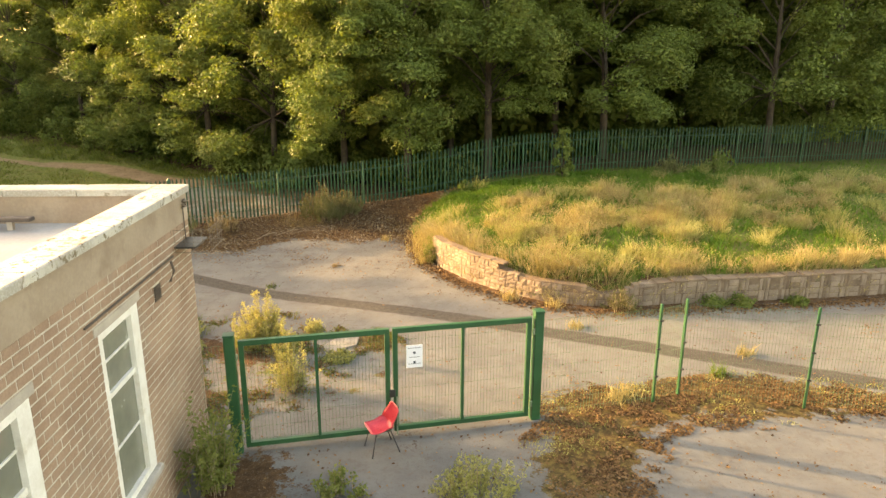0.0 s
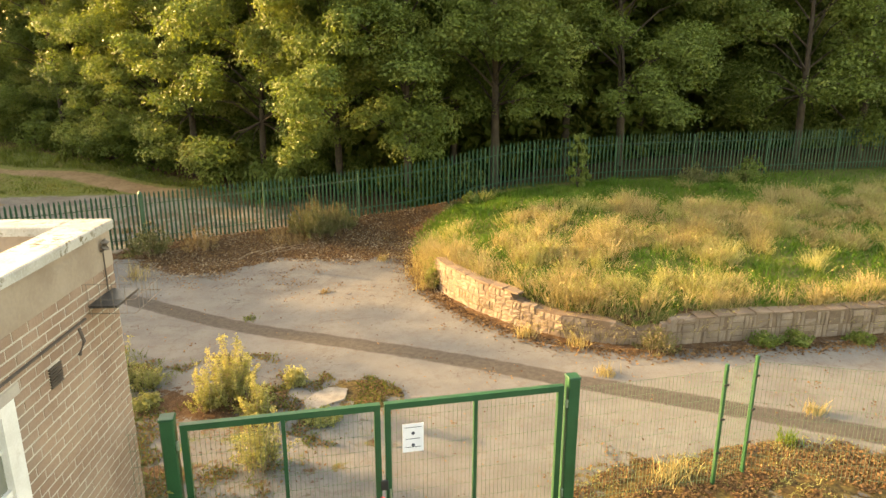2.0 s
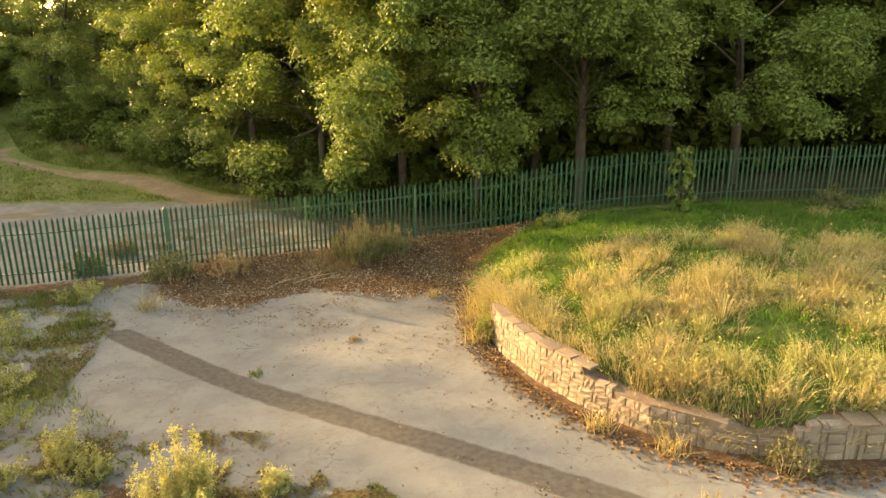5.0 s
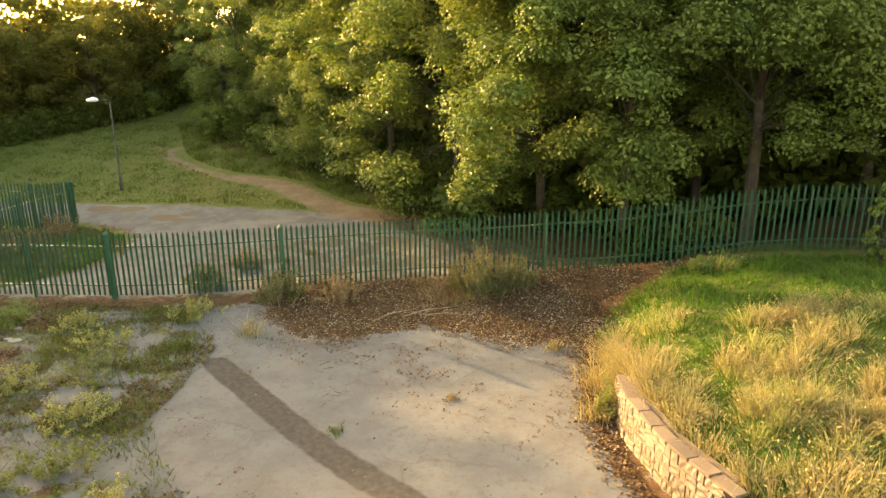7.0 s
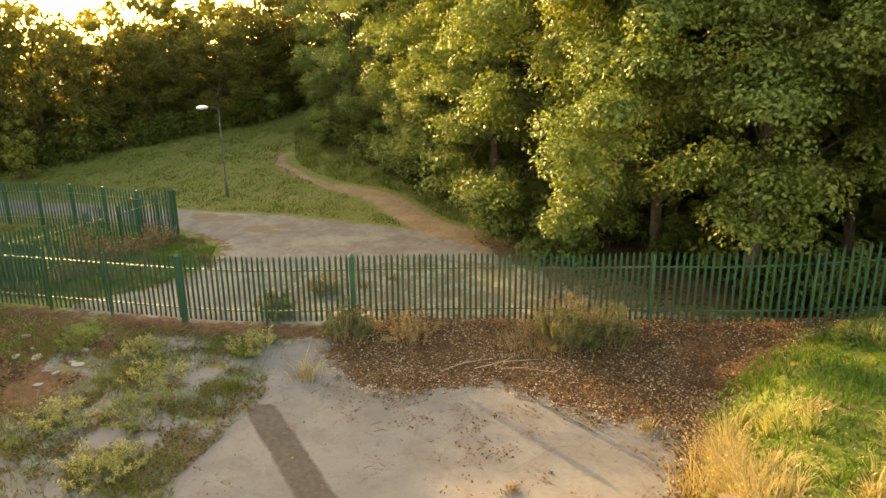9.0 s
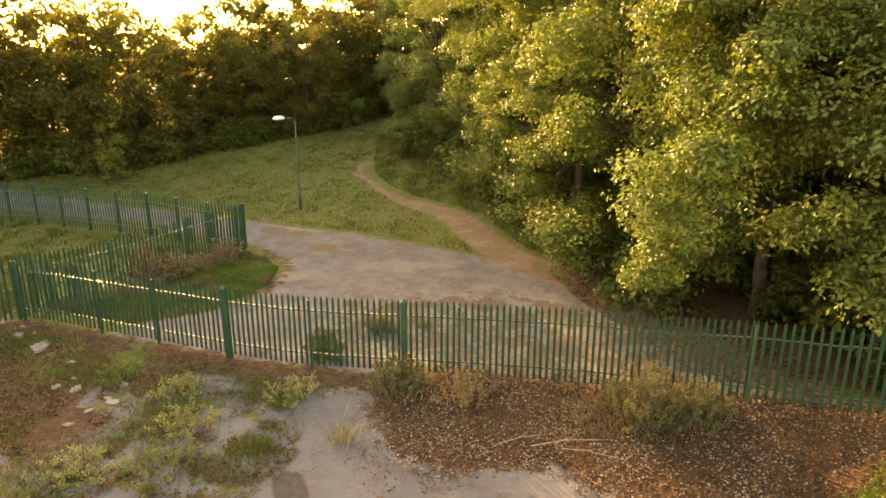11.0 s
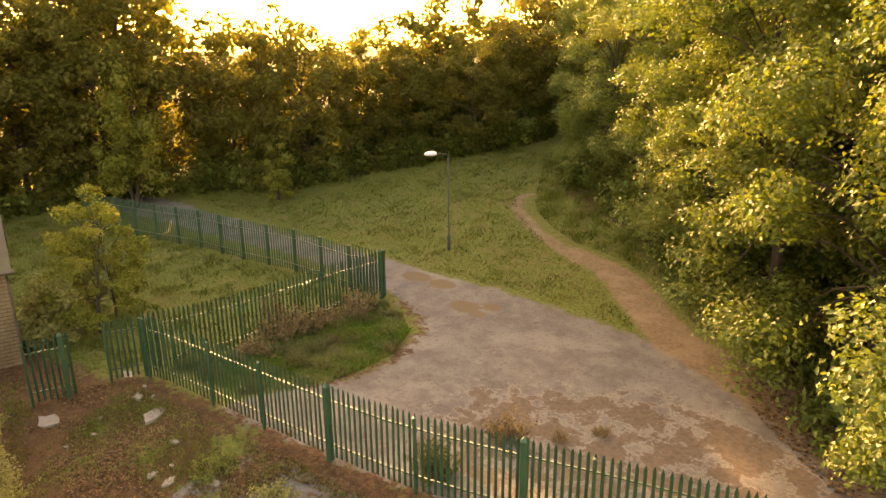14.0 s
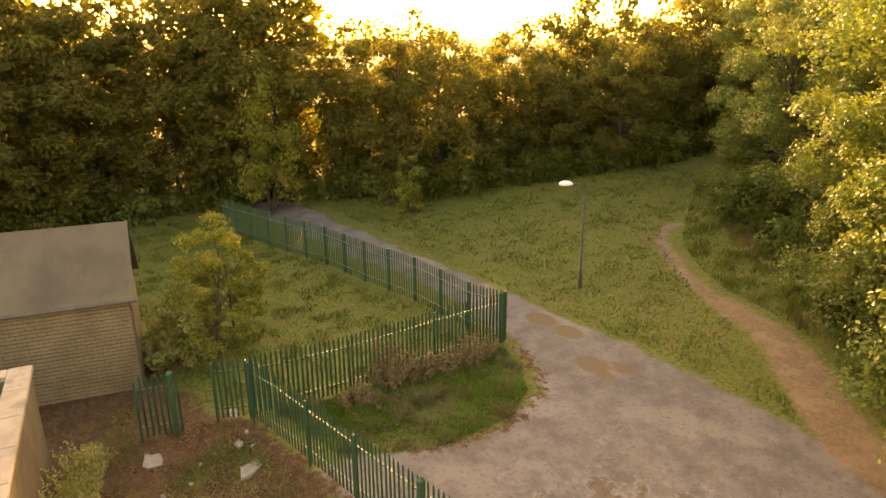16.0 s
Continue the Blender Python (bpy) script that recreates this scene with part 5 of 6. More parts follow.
make_weed(135, -14.2, 22.4, 0.7, 0.6, 50, 36, 0.035, M_SEED, "dry brown weeds by the return fence", "weed", "road shrubs", "weed")
make_shrub(118, 9.2, 22.6, 2.0, 0.36, 30, 45, 0.055, M_LEAF, "slender sapling against the palisade fence", "sapling", "bank saplings", "sapling", M_BARK)
make_shrub(119, 5.4, 22.7, 0.45, 0.28, 14, 50, 0.045, M_LEAF, "small sapling on the bank by the fence", "sapling", "bank saplings", "sapling", M_BARK)
make_weed(120, 13.6, 22.5, 0.8, 0.6, 40, 29, 0.045, M_SAGE, "dull green bramble on the bank by the fence", "shrub", group="bank saplings", name="shrub")
make_weed(121, 15.8, 22.6, 1.0, 0.6, 42, 29, 0.055, M_LEAF, "green bramble on the bank by the fence", "shrub", group="bank saplings", name="shrub")
make_shrub(123, -19.6, 18.9, 2.0, 0.8, 46, 80, 0.07, M_SHRUB, "leggy shrub behind the brick store", group="road shrubs", stem=M_BARK)
make_shrub(124, -29.2, 32.6, 3.2, 0.7, 34, 60, 0.085, M_LEAF_GOLD, "golden sunlit sapling at the wood's edge", "sapling", "", "sapling", M_BARK)
make_shrub(125, -34.0, 27.0, 7.5, 1.5, 70, 80, 0.10, M_LEAF_GOLD, "golden backlit young tree at the wood's edge", "tree", "", "young_tree", M_BARK)
make_weed(133, 3.02, 17.25, 0.85, 0.14, 22, 60, 0.03, M_WEED, "tall green weed at the end of the stone wall", "weed", "yard shrubs", "weed")
make_weed(126, 8.9, 12.35, 0.35, 0.3, 30, 25, 0.04, M_LEAF, "green weed at the foot of the stone wall", "weed", "yard shrubs", "weed")
make_weed(127, 9.6, 12.3, 0.32, 0.3, 30, 25, 0.04, M_LEAF, "green weed at the foot of the stone wall", "weed", "yard shrubs", "weed")
make_weed(128, 11.0, 12.15, 0.28, 0.25, 24, 25, 0.04, M_LEAF, "green weed at the foot of the stone wall", "weed", "yard shrubs", "weed")
make_weed(129, 6.6, 12.5, 0.6, 0.35, 40, 30, 0.026, M_SAGE, "weed hanging down the broken stone wall", "weed", "yard shrubs", "weed")
for seed, x, y, h, w in ((140, -14.2, 16.0, 1.5, 0.4), (141, -13.1, 15.9, 1.8, 0.4), (142, -12.0, 15.8, 1.6, 0.45), (143, -11.0, 15.7, 1.5, 0.4), (144, -15.2, 16.3, 0.7, 0.35)):
    make_weed(seed, x, y, h, w, 55, 45, 0.035, M_SHRUB, "tall flowering weeds against the outbuilding wall", "weed", "outbuilding weeds", "weed")
for seed, x, y, h, w in ((150, -7.4, 18.6, 0.45, 0.7), (151, -6.6, 17.4, 0.5, 0.8), (152, -5.9, 15.9, 0.5, 0.8), (153, -7.8, 16.6, 0.4, 0.7), (154, -5.2, 14.4, 0.6, 0.8), (155, -8.6, 19.4, 0.4, 0.6), (156, -6.2, 20.3, 0.55, 0.6), (157, -10.2, 19.2, 0.35, 0.5), (161, 0.0, 11.2, 0.22, 0.28), (162, -0.45, 12.6, 0.45, 0.2), (163, -2.9, 12.4, 0.2, 0.3), (166, -4.3, 13.0, 0.4, 0.4)):
    make_weed(seed, x, y, h, w, 50, 26, 0.03, M_WEED if seed % 3 == 1 and y > 14 else M_SHRUB, "low weeds spreading over broken concrete", "weed", "yard weeds", "weed")


def build_undergrowth():
    """Bushes that close the foot of both woods."""
    models = []
    for k in range(3):
        wood, crown = shrub_parts(200 + k, 2.2, 1.3, 48, 38, 0.115)
        models.append((mesh_of("stem", *wood, M_BARK), mesh_of("foliage", *crown, M_LEAF_SHADED if k else M_LEAF)))
    r = random.Random(9)
    spots = [(x - uy * -0.6, y + ux * -0.6, 0.75) for x, y, ux, uy, d in along(EAST_EDGE[2:], 1.5)]
    spots += [(x - uy * -3.2, y + ux * -3.2, 1.05) for x, y, ux, uy, d in along(EAST_EDGE[1:], 2.0)]
    spots += [(x, y + 8.0 + r.uniform(-1, 1), 1.2) for x, y, ux, uy, d in along(EAST_EDGE[:2], 2.0)]
    spots += [(x - uy * -0.2, y + ux * -0.2, 0.9) for x, y, ux, uy, d in along(WEST_EDGE, 1.7)]
    spots += [(x - uy * -4.0, y + ux * -4.0, 1.3) for x, y, ux, uy, d in along(WEST_EDGE, 2.2)]
    spots += [(1.9, 29.0, 0.8), (4.6, 26.8, 0.7), (6.0, 27.4, 0.6)]
    for x, y, s in spots:
        stem, leaves = r.choice(models)
        x, y, s = x + r.uniform(-0.4, 0.4), y + r.uniform(-0.4, 0.4), s * r.uniform(0.75, 1.2)
        b = thing("bush", Matrix.Translation((x, y, land_at(x, y))) @ pose(0, 0, 0, 0, 0, r.uniform(0, 360)) @ Matrix.Scale(s, 4), "dense dark bush at the foot of the wood", "bush", "bushes of the wood")
        part("stem", stem, None, b)
        part("foliage", leaves, None, b)


build_undergrowth()


# ---- grass ----
def blades(x, y, height, width, lean, bias=(0.0, 0.0)):
    """Bent tapering blades, three triangles each."""
    n = len(x)
    a = RNG.uniform(0, 2 * math.pi, n)
    side = np.c_[np.cos(a), np.sin(a), np.zeros(n)] * (width * RNG.uniform(0.6, 1.4, n))[:, None] / 2
    way = RNG.normal(size=(n, 2)) * lean + np.array(bias)
    h = height * RNG.uniform(0.55, 1.3, n)
    base = np.c_[x, y, land(x, y) - 0.01]
    mid = base + np.c_[way * h[:, None] * 0.35, h * 0.6]
    tip = base + np.c_[way * h[:, None], h * 0.98]
    v = np.stack([base - side, base + side, mid - side * 0.7, mid + side * 0.7, tip], 1).reshape(-1, 3)
    i = np.arange(n)[:, None] * 5
    return v, np.concatenate([np.c_[i, i + 1, i + 3], np.c_[i, i + 3, i + 2], np.c_[i + 2, i + 3, i + 4]])


def patchy(x, y, f, seed):
    """A smooth random field between about 0 and 1."""
    r = np.random.default_rng(seed)
    out = np.zeros(len(x))
    for k in range(5):
        a, p, s = r.uniform(0, 6.28), r.uniform(0, 6.28, 2), f * r.uniform(0.6, 1.8)
        out += np.sin(s * (x * math.cos(a) + y * math.sin(a)) + p[0]) * np.sin(s * (x * -math.sin(a) + y * math.cos(a)) + p[1])
    return 0.5 + out / 4


def scatter(n, poly, margin=0.0):
    p = np.array(poly)
    x = RNG.uniform(p[:, 0].min(), p[:, 0].max(), n)
    y = RNG.uniform(p[:, 1].min(), p[:, 1].max(), n)
    keep = inside(x, y, poly) > margin
    return x[keep], y[keep]


def stuff(name, geo, material, label, category):
    return tagged(new(name, mesh_of(name, *geo, material)), label, category, kind="stuff")


TURF = [(3.0, 21.0), (3.05, 18.6), (3.3, 16.8), (3.8, 15.5), (4.32, 14.55), (5.05, 13.65), (5.92, 13.1), (6.95, 12.85), (8.6, 12.82), (11.2, 12.62), (13.5, 12.42), (20, 11.82), (32, 10.9), (34, 23.6), (5.2, 23.6), (3.8, 22.4)]


def dryness(x, y):
    """Where the bank's grass has dried: patches, most of them half way up."""
    return 0.62 * patchy(x, y, 2.1, 3) + 0.38 * patchy(x, y, 0.8, 4) + 0.22 * np.exp(-(((y - 17.4) / 2.4) ** 2)) - 0.34 * step01(y, 19.2, 21.0) - 0.20 * np.exp(-(((x - 4.6) / 1.8) ** 2)) * step01(y, 15.5, 17.5)


def build_bank_grass():
    global RNG
    RNG = np.random.default_rng(51)
    thin = lambda x: RNG.uniform(0, 1, len(x)) < np.interp(x, [3, 13, 17, 20, 32], [1.0, 0.85, 0.5, 0.12, 0.05])
    x, y = scatter(120000, TURF)
    k = thin(x)
    x, y = x[k], y[k]
    k = dryness(x, y) + RNG.normal(size=len(x)) * 0.2 < 0.74
    stuff("bank_grass", blades(x[k], y[k], 0.08 + 0.17 * patchy(x[k], y[k], 2.5, 9).clip(0, 1), 0.024, 0.7), M_GRASS, "lush green grass on the bank", "grass")
    for name, count, low, material, size, label in (
        ("dry_grass", 1700, 0.63, M_DRY, (0.24, 0.50), "mounds of tall golden dry grass on the bank"),
        ("seeding_grass", 850, 0.51, M_SHRUB, (0.22, 0.46), "yellow-green seeding weeds among the bank's grass"),
    ):
        cx, cy = scatter(count, TURF, 0.05)
        d = dryness(cx, cy)
        rim = (inside(cx, cy, TURF) < 0.8) & (cy < 20)
        k = ((d + RNG.normal(size=len(cx)) * 0.10 > low) | (rim & (RNG.uniform(0, 1, len(cx)) < 0.7))) & thin(cx)
        cx, cy = cx[k], cy[k]
        tufts, n = 8, 20
        size_of = np.repeat(RNG.uniform(*size, len(cx)), tufts)
        apart = RNG.normal(size=(len(cx) * tufts, 2))
        reach = np.hypot(apart[:, 0], apart[:, 1])
        wide = size_of * 0.42
        tx, ty = np.repeat(cx, tufts) + apart[:, 0] * wide, np.repeat(cy, tufts) + apart[:, 1] * wide
        high = size_of * (0.45 + 0.75 * np.exp(-reach ** 2 / 1.6))
        off = RNG.normal(size=(len(tx) * n, 2))
        bx, by = np.repeat(tx, n) + off[:, 0] * 0.05, np.repeat(ty, n) + off[:, 1] * 0.05
        bias = off * 0.35 + np.repeat(apart * 0.40 + RNG.normal(size=(len(tx), 2)) * 0.15, n, axis=0)
        ok = inside(bx, by, TURF) > -0.06
        v, f = blades(bx[ok], by[ok], np.repeat(high, n)[ok], 0.013, 0.2, bias[ok])
        tips = v.reshape(-1, 5, 3)[:, 4][RNG.uniform(0, 1, int(ok.sum())) < 0.35]
        lv, lf = leaf_cloud(tips, RNG.normal(size=tips.shape), 0.022, 2.6)
        stuff(name, (np.concatenate([v, lv]), np.concatenate([f, lf[:, :3] + len(v), lf[:, [0, 2, 3]] + len(v)])), material, label, "grass")


def build_rim_grass():
    """Long dry grass that leans out over the top of the stone wall and hides its far end."""
    global RNG
    RNG = np.random.default_rng(57)
    px, py, bias, tall = [], [], [], []
    for x, y, ux, uy, d in along([(3.0, 19.2), (3.02, 18.2)] + WALL[:10], 0.055):
        keep = 0.85 if y > 16.9 or 4.6 < x < 7.0 else 0.42
        if RNG.uniform() > keep:
            continue
        n = 26
        back = RNG.uniform(0.16, 0.5)
        cx, cy = x - uy * back, y + ux * back
        off = RNG.normal(size=(n, 2))
        px.append(cx + off[:, 0] * 0.07), py.append(cy + off[:, 1] * 0.07)
        bias.append(off * 0.4 + np.array([uy, -ux]) * RNG.uniform(0.1, 0.6))
        tall.append(np.full(n, RNG.uniform(0.25, 0.55 if y < 16.9 else 0.75)))
    v, f = blades(np.concatenate(px), np.concatenate(py), np.concatenate(tall), 0.012, 0.25, np.concatenate(bias))
    tips = v.reshape(-1, 5, 3)[:, 4][::2]
    lv, lf = leaf_cloud(tips, RNG.normal(size=tips.shape), 0.020, 2.6)
    stuff("rim_grass", (np.concatenate([v, lv]), np.concatenate([f, lf[:, :3] + len(v), lf[:, [0, 2, 3]] + len(v)])), M_DRY, "long straw-coloured grass leaning over the stone wall", "grass")


def build_meadow_grass():
    global RNG
    RNG = np.random.default_rng(52)
    verge = [(-11.6, 23.0), (-11.6, 25.2), (-12.3, 26.4), (-13.4, 27.1), (-15.0, 27.6), (-14.9, 20.4), (-12.4, 21.0)]
    x, y = scatter(42000, verge)
    edge = inside(x, y, verge)
    k = RNG.uniform(0, 1, len(x)) < 0.15 + 0.6 * step01(patchy(x, y, 1.3, 24) + 0.25 * step01(edge, 0.2, 1.2), 0.4, 0.8)
    stuff("verge_weeds", blades(x[~k], y[~k], 0.05 + 0.24 * step01(patchy(x[~k], y[~k], 3.4, 19), 0.45, 0.9), 0.016, 0.8), M_SAGE, "straggling yellowed grass on the verge", "grass")
    x, y = x[k], y[k]
    stuff("verge_grass", blades(x, y, 0.05 + 0.13 * step01(patchy(x, y, 1.5, 4), 0.3, 0.8), 0.022, 0.7), M_GRASS, "thick green grass in the corner of the fence", "grass")
    north = [(-40, 29.6), (-20, 30.2), (-15.3, 30.2), (-14.1, 30.3), (-11.9, 30.5), (-9.3, 30.55), (-7.2, 30.45), (-7.8, 31.0), (-9.0, 31.9), (-10.1, 32.9), (-11.5, 33.8), (-13.2, 34.65), (-14.9, 35.75), (-16.7, 37.1), (-18.2, 38.7), (-18.4, 40.2), (-21, 46), (-26, 46), (-30, 36), (-38, 31)]
    x, y = scatter(80000, north)
    stuff("meadow_grass", blades(x, y, 0.05 + 0.11 * step01(patchy(x, y, 3.0, 15) * 0.6 + patchy(x, y, 0.9, 16) * 0.4, 0.35, 0.85), 0.028, 0.7), M_MEADOW, "rough meadow grass beyond the road", "grass")
    east = [(-6.0, 31.7), (-7.3, 32.9), (-8.2, 33.7), (-9.9, 34.7), (-11.2, 35.15), (-12.6, 35.45), (-14.4, 36.4), (-16.2, 37.7), (-17.3, 39.0), (-20.5, 44), (-20.5, 47.5), (-16.8, 42.5), (-12.2, 38.8), (-8.2, 35.6), (-4.8, 32.4), (-2.4, 30.0)]
    x, y = scatter(60000, east)
    stuff("woodside_grass", blades(x, y, 0.08 + 0.26 * step01(patchy(x, y, 2.4, 41), 0.35, 0.85), 0.03, 0.55), M_MEADOW, "long rough grass at the wood's edge", "grass")
    field = [(-15.3, 19.9), (-15.6, 27.7), (-18.2, 27.4), (-22.7, 26.6), (-28.4, 25.7), (-36, 24.5), (-37, 14), (-21.5, 14.5), (-20.6, 18.4), (-16.6, 18.9)]
    x, y = scatter(52000, field)
    stuff("field_grass", blades(x, y, 0.05 + 0.15 * step01(patchy(x, y, 2.8, 14), 0.4, 0.9), 0.028, 0.7), M_MEADOW, "uneven grass inside the fenced meadow", "grass")


def build_weeds():
    global RNG
    RNG = np.random.default_rng(53)
    x, y = scatter(110000, [(-8.6, 12.0), (-3.6, 11.4), (-2.4, 13.6), (-4.8, 16.2), (-5.4, 18.6), (-5.6, 21.0), (-9.5, 20.4), (-15, 19.3), (-18, 17.4), (-12, 16.0), (-8.6, 15.4)])
    k = patchy(x, y, 1.6, 8) + RNG.normal(size=len(x)) * 0.2 > np.interp(x, [-15, -9, -6, -4], [0.70, 0.58, 0.52, 0.62])
    stuff("yard_weeds", blades(x[k], y[k], 0.03 + 0.17 * RNG.uniform(0, 1, k.sum()) ** 2, 0.015, 0.8), M_MEADOW, "patches of weeds in broken concrete", "weeds")
    tufts = [(5.2, 11.8, 0.18, M_DRY), (7.9, 9.75, 0.22, M_DRY), (6.9, 9.1, 0.2, M_GRASS), (-4.5, 19.6, 0.42, M_DRY), (-5.6, 18.7, 0.28, M_MEADOW), (2.95, 18.3, 0.8, M_DRY), (2.9, 17.2, 0.5, M_DRY), (4.3, 13.75, 0.3, M_DRY), (5.2, 13.1, 0.3, M_DRY), (-1.4, 16.3, 0.10, M_MEADOW), (0.35, 17.6, 0.08, M_SEED), (-6.3, 19.9, 0.3, M_MEADOW), (2.1, 19.9, 0.2, M_DRY), (4.75, 8.7, 0.25, M_DRY), (4.55, 8.6, 0.2, M_DRY), (-5.35, 25.6, 0.22, M_SEED), (-5.9, 24.9, 0.2, M_SEED)]
    for tx, ty, h, m in tufts:
        n = 90
        g = blades(tx + RNG.normal(size=n) * (0.06 + h * 0.16), ty + RNG.normal(size=n) * (0.06 + h * 0.16), h, 0.014, 0.5)
        tagged(new("grass_tuft", mesh_of("grass_tuft", *g, m)), "tuft of dry grass in a crack of the yard" if m is M_DRY else "tuft of green grass in a crack of the yard", "grass", "yard tufts")
    x, y = scatter(26000, [(-5.8, 20.9), (-2.0, 21.5), (3.0, 22.6), (1.9, 23.9), (-3.7, 22.5), (-8.7, 21.1)])
    k = patchy(x, y, 1.2, 12) + RNG.normal(size=len(x)) * 0.25 > 1.08
    stuff("fence_weeds", blades(x[k], y[k], 0.22, 0.012, 0.6), M_SEED, "brown weeds along the foot of the fence", "weeds")


build_bank_grass()
build_rim_grass()
build_meadow_grass()
build_weeds()


# ---- fallen leaves and sticks ----
def flat_leaves(x, y, size):
    n = len(x)
    return leaf_cloud(np.c_[x, y, land(x, y) + RNG.uniform(0.006, 0.03, n)], np.c_[RNG.normal(size=(n, 2)) * 0.35, np.ones(n)], size, 1.5)


def build_litter():
    global RNG
    RNG = np.random.default_rng(61)
    x, y = scatter(44000, EARTH, -0.5)
    k = RNG.uniform(0, 1, len(x)) < step01(inside(x, y, EARTH) + 0.5 * (patchy(x, y, 3.0, 31) - 0.5) + 0.6 * (patchy(x, y, 9.0, 32) - 0.5), -0.25, 0.2)
    x, y = x[k], y[k]
    stuff("leaf_litter", flat_leaves(x, y, 0.04), M_DEADLEAF, "brown fallen leaves in front of the fence", "leaves")
    x, y = scatter(26000, EARTH, -0.3)
    k = patchy(x, y, 2.6, 33) + RNG.normal(size=len(x)) * 0.3 > 0.50
    stuff("wood_chips", flat_leaves(x[k], y[k], 0.036), M_TWIG, "pale chips and straw among the dead leaves", "chips")
    x, y = scatter(90000, MOSS, -0.45)
    k = RNG.uniform(0, 1, len(x)) < 0.04 + step01(0.5 * patchy(x, y, 2.0, 6) + 0.5 * patchy(x, y, 6.5, 36) + 0.3 * inside(x, y, MOSS), 0.42, 0.72)
    x, y = x[k], y[k]
    stuff("leaf_litter", flat_leaves(x, y, 0.032), M_DEADLEAF, "drift of dead leaves under the mesh fence", "leaves")
    x, y = scatter(30000, MOSS, -0.3)
    k = (0.5 * patchy(x, y, 1.8, 7) + 0.5 * patchy(x, y, 6.5, 36) + RNG.normal(size=len(x)) * 0.06 > 0.50) & (y > 7.2)
    stuff("moss_cushions", blades(x[k], y[k], 0.02 + 0.04 * RNG.uniform(0, 1, int(k.sum())), 0.016, 0.9), M_SHRUB, "yellow-green moss among the leaves under the mesh fence", "moss")
    foot = along([(2.9, 19.0), (3.0, 17.0), (3.45, 15.4), (4.05, 14.3), (4.8, 13.4), (5.8, 12.75), (6.9, 12.45), (13.5, 11.95)], 0.004)
    f = np.array([(p[0] - p[3] * 0, p[1]) for p in foot])
    w = np.abs(RNG.normal(size=len(f))) * 0.28
    d = np.array([(p[3], -p[2]) for p in foot])
    stuff("leaf_litter", flat_leaves(f[:, 0] - np.abs(d[:, 0]) * w * 0.9, f[:, 1] - np.abs(d[:, 1]) * w * 0.9, 0.045), M_DEADLEAF, "dead leaves along the foot of the stone wall", "leaves")
    x, y = scatter(80000, [(-5, 9), (-5, 20), (2.6, 20), (3.4, 15.4), (6, 12.4), (12, 11.8), (12, 4), (-1, 4)])
    k = RNG.uniform(0, 1, len(x)) < 0.01 + 0.6 * step01(0.6 * patchy(x, y, 2.4, 5) + 0.45 * patchy(x, y, 7.0, 35) + 0.36 * step01(y, 15.5, 19.5), 0.85, 1.05) + 0.45 * np.exp(-(((patchy(x, y, 2.1, 37) - 0.5) / 0.022) ** 2)) * step01(patchy(x, y, 1.1, 38), 0.45, 0.7)
    stuff("leaf_litter", flat_leaves(x[k], y[k], 0.032), M_DEADLEAF, "single dead leaves blown over the concrete", "leaves")
    x, y = scatter(9000, [(2, 26), (-2, 29.4), (-4.4, 31.8), (-2, 29), (3, 25)], -1.2)
    stuff("leaf_litter", flat_leaves(x, y, 0.06), M_DEADLEAF, "red-brown leaves under the trees", "leaves")
    x, y = scatter(5200, [(-1.5, 3.5), (-1.2, 8.2), (3, 8.6), (12, 7), (12, 1), (0, 1)])
    k = RNG.uniform(0, 1, len(x)) < 0.15 + 0.85 * step01(patchy(x, y, 1.4, 25), 0.5, 0.8)
    stuff("leaf_litter", flat_leaves(x[k], y[k], 0.03), M_DEADLEAF, "dead leaves scattered in front of the gate", "leaves")
    corner = [(-17.6, 17.2), (-15.2, 19.2), (-9.3, 20.5), (-7.6, 18.6), (-8.6, 16.4), (-12, 15.9), (-16, 16.4)]
    x, y = scatter(22000, corner)
    k = RNG.uniform(0, 1, len(x)) < step01(0.55 * patchy(x, y, 1.5, 71) + 0.45 * patchy(x, y, 5.5, 72), 0.38, 0.75)
    stuff("leaf_litter", flat_leaves(x[k], y[k], 0.045), M_DEADLEAF, "wet brown leaves over the dirt corner", "leaves")
    x, y = scatter(26000, corner)
    k = patchy(x, y, 1.3, 73) + 0.3 * patchy(x, y, 6.0, 74) + RNG.normal(size=len(x)) * 0.1 > 0.80
    stuff("corner_moss", blades(x[k], y[k], 0.03 + 0.05 * RNG.uniform(0, 1, int(k.sum())), 0.022, 0.9), M_WEED, "low yellow-green weeds creeping over the dirt", "weeds")
    for poly, seed, n in (([(-4.5, 9.2), (-4.6, 14.4), (-0.5, 14.0), (0.2, 12.6), (-0.3, 11.4), (0.3, 10.4), (-0.6, 9.4)], 81, 24000), ([(0.0, 12.6), (0.9, 12.5), (1.4, 11.8), (1.0, 11.1), (0.0, 11.6)], 84, 2600), ([(-8.4, 15.4), (-4.7, 14.4), (-4.9, 18.4), (-5.6, 20.8), (-9.4, 20.3)], 87, 26000)):
        x, y = scatter(n, poly, -0.1)
        field = 0.6 * patchy(x, y, 1.6, seed) + 0.4 * patchy(x, y, 6.0, seed + 1)
        k = RNG.uniform(0, 1, len(x)) < 0.03 + step01(field, 0.48, 0.75)
        stuff("leaf_litter", flat_leaves(x[k], y[k], 0.035), M_DEADLEAF, "dead leaves and crumbled moss on broken concrete", "leaves")
        k = field + RNG.normal(size=len(x)) * 0.08 > 0.60
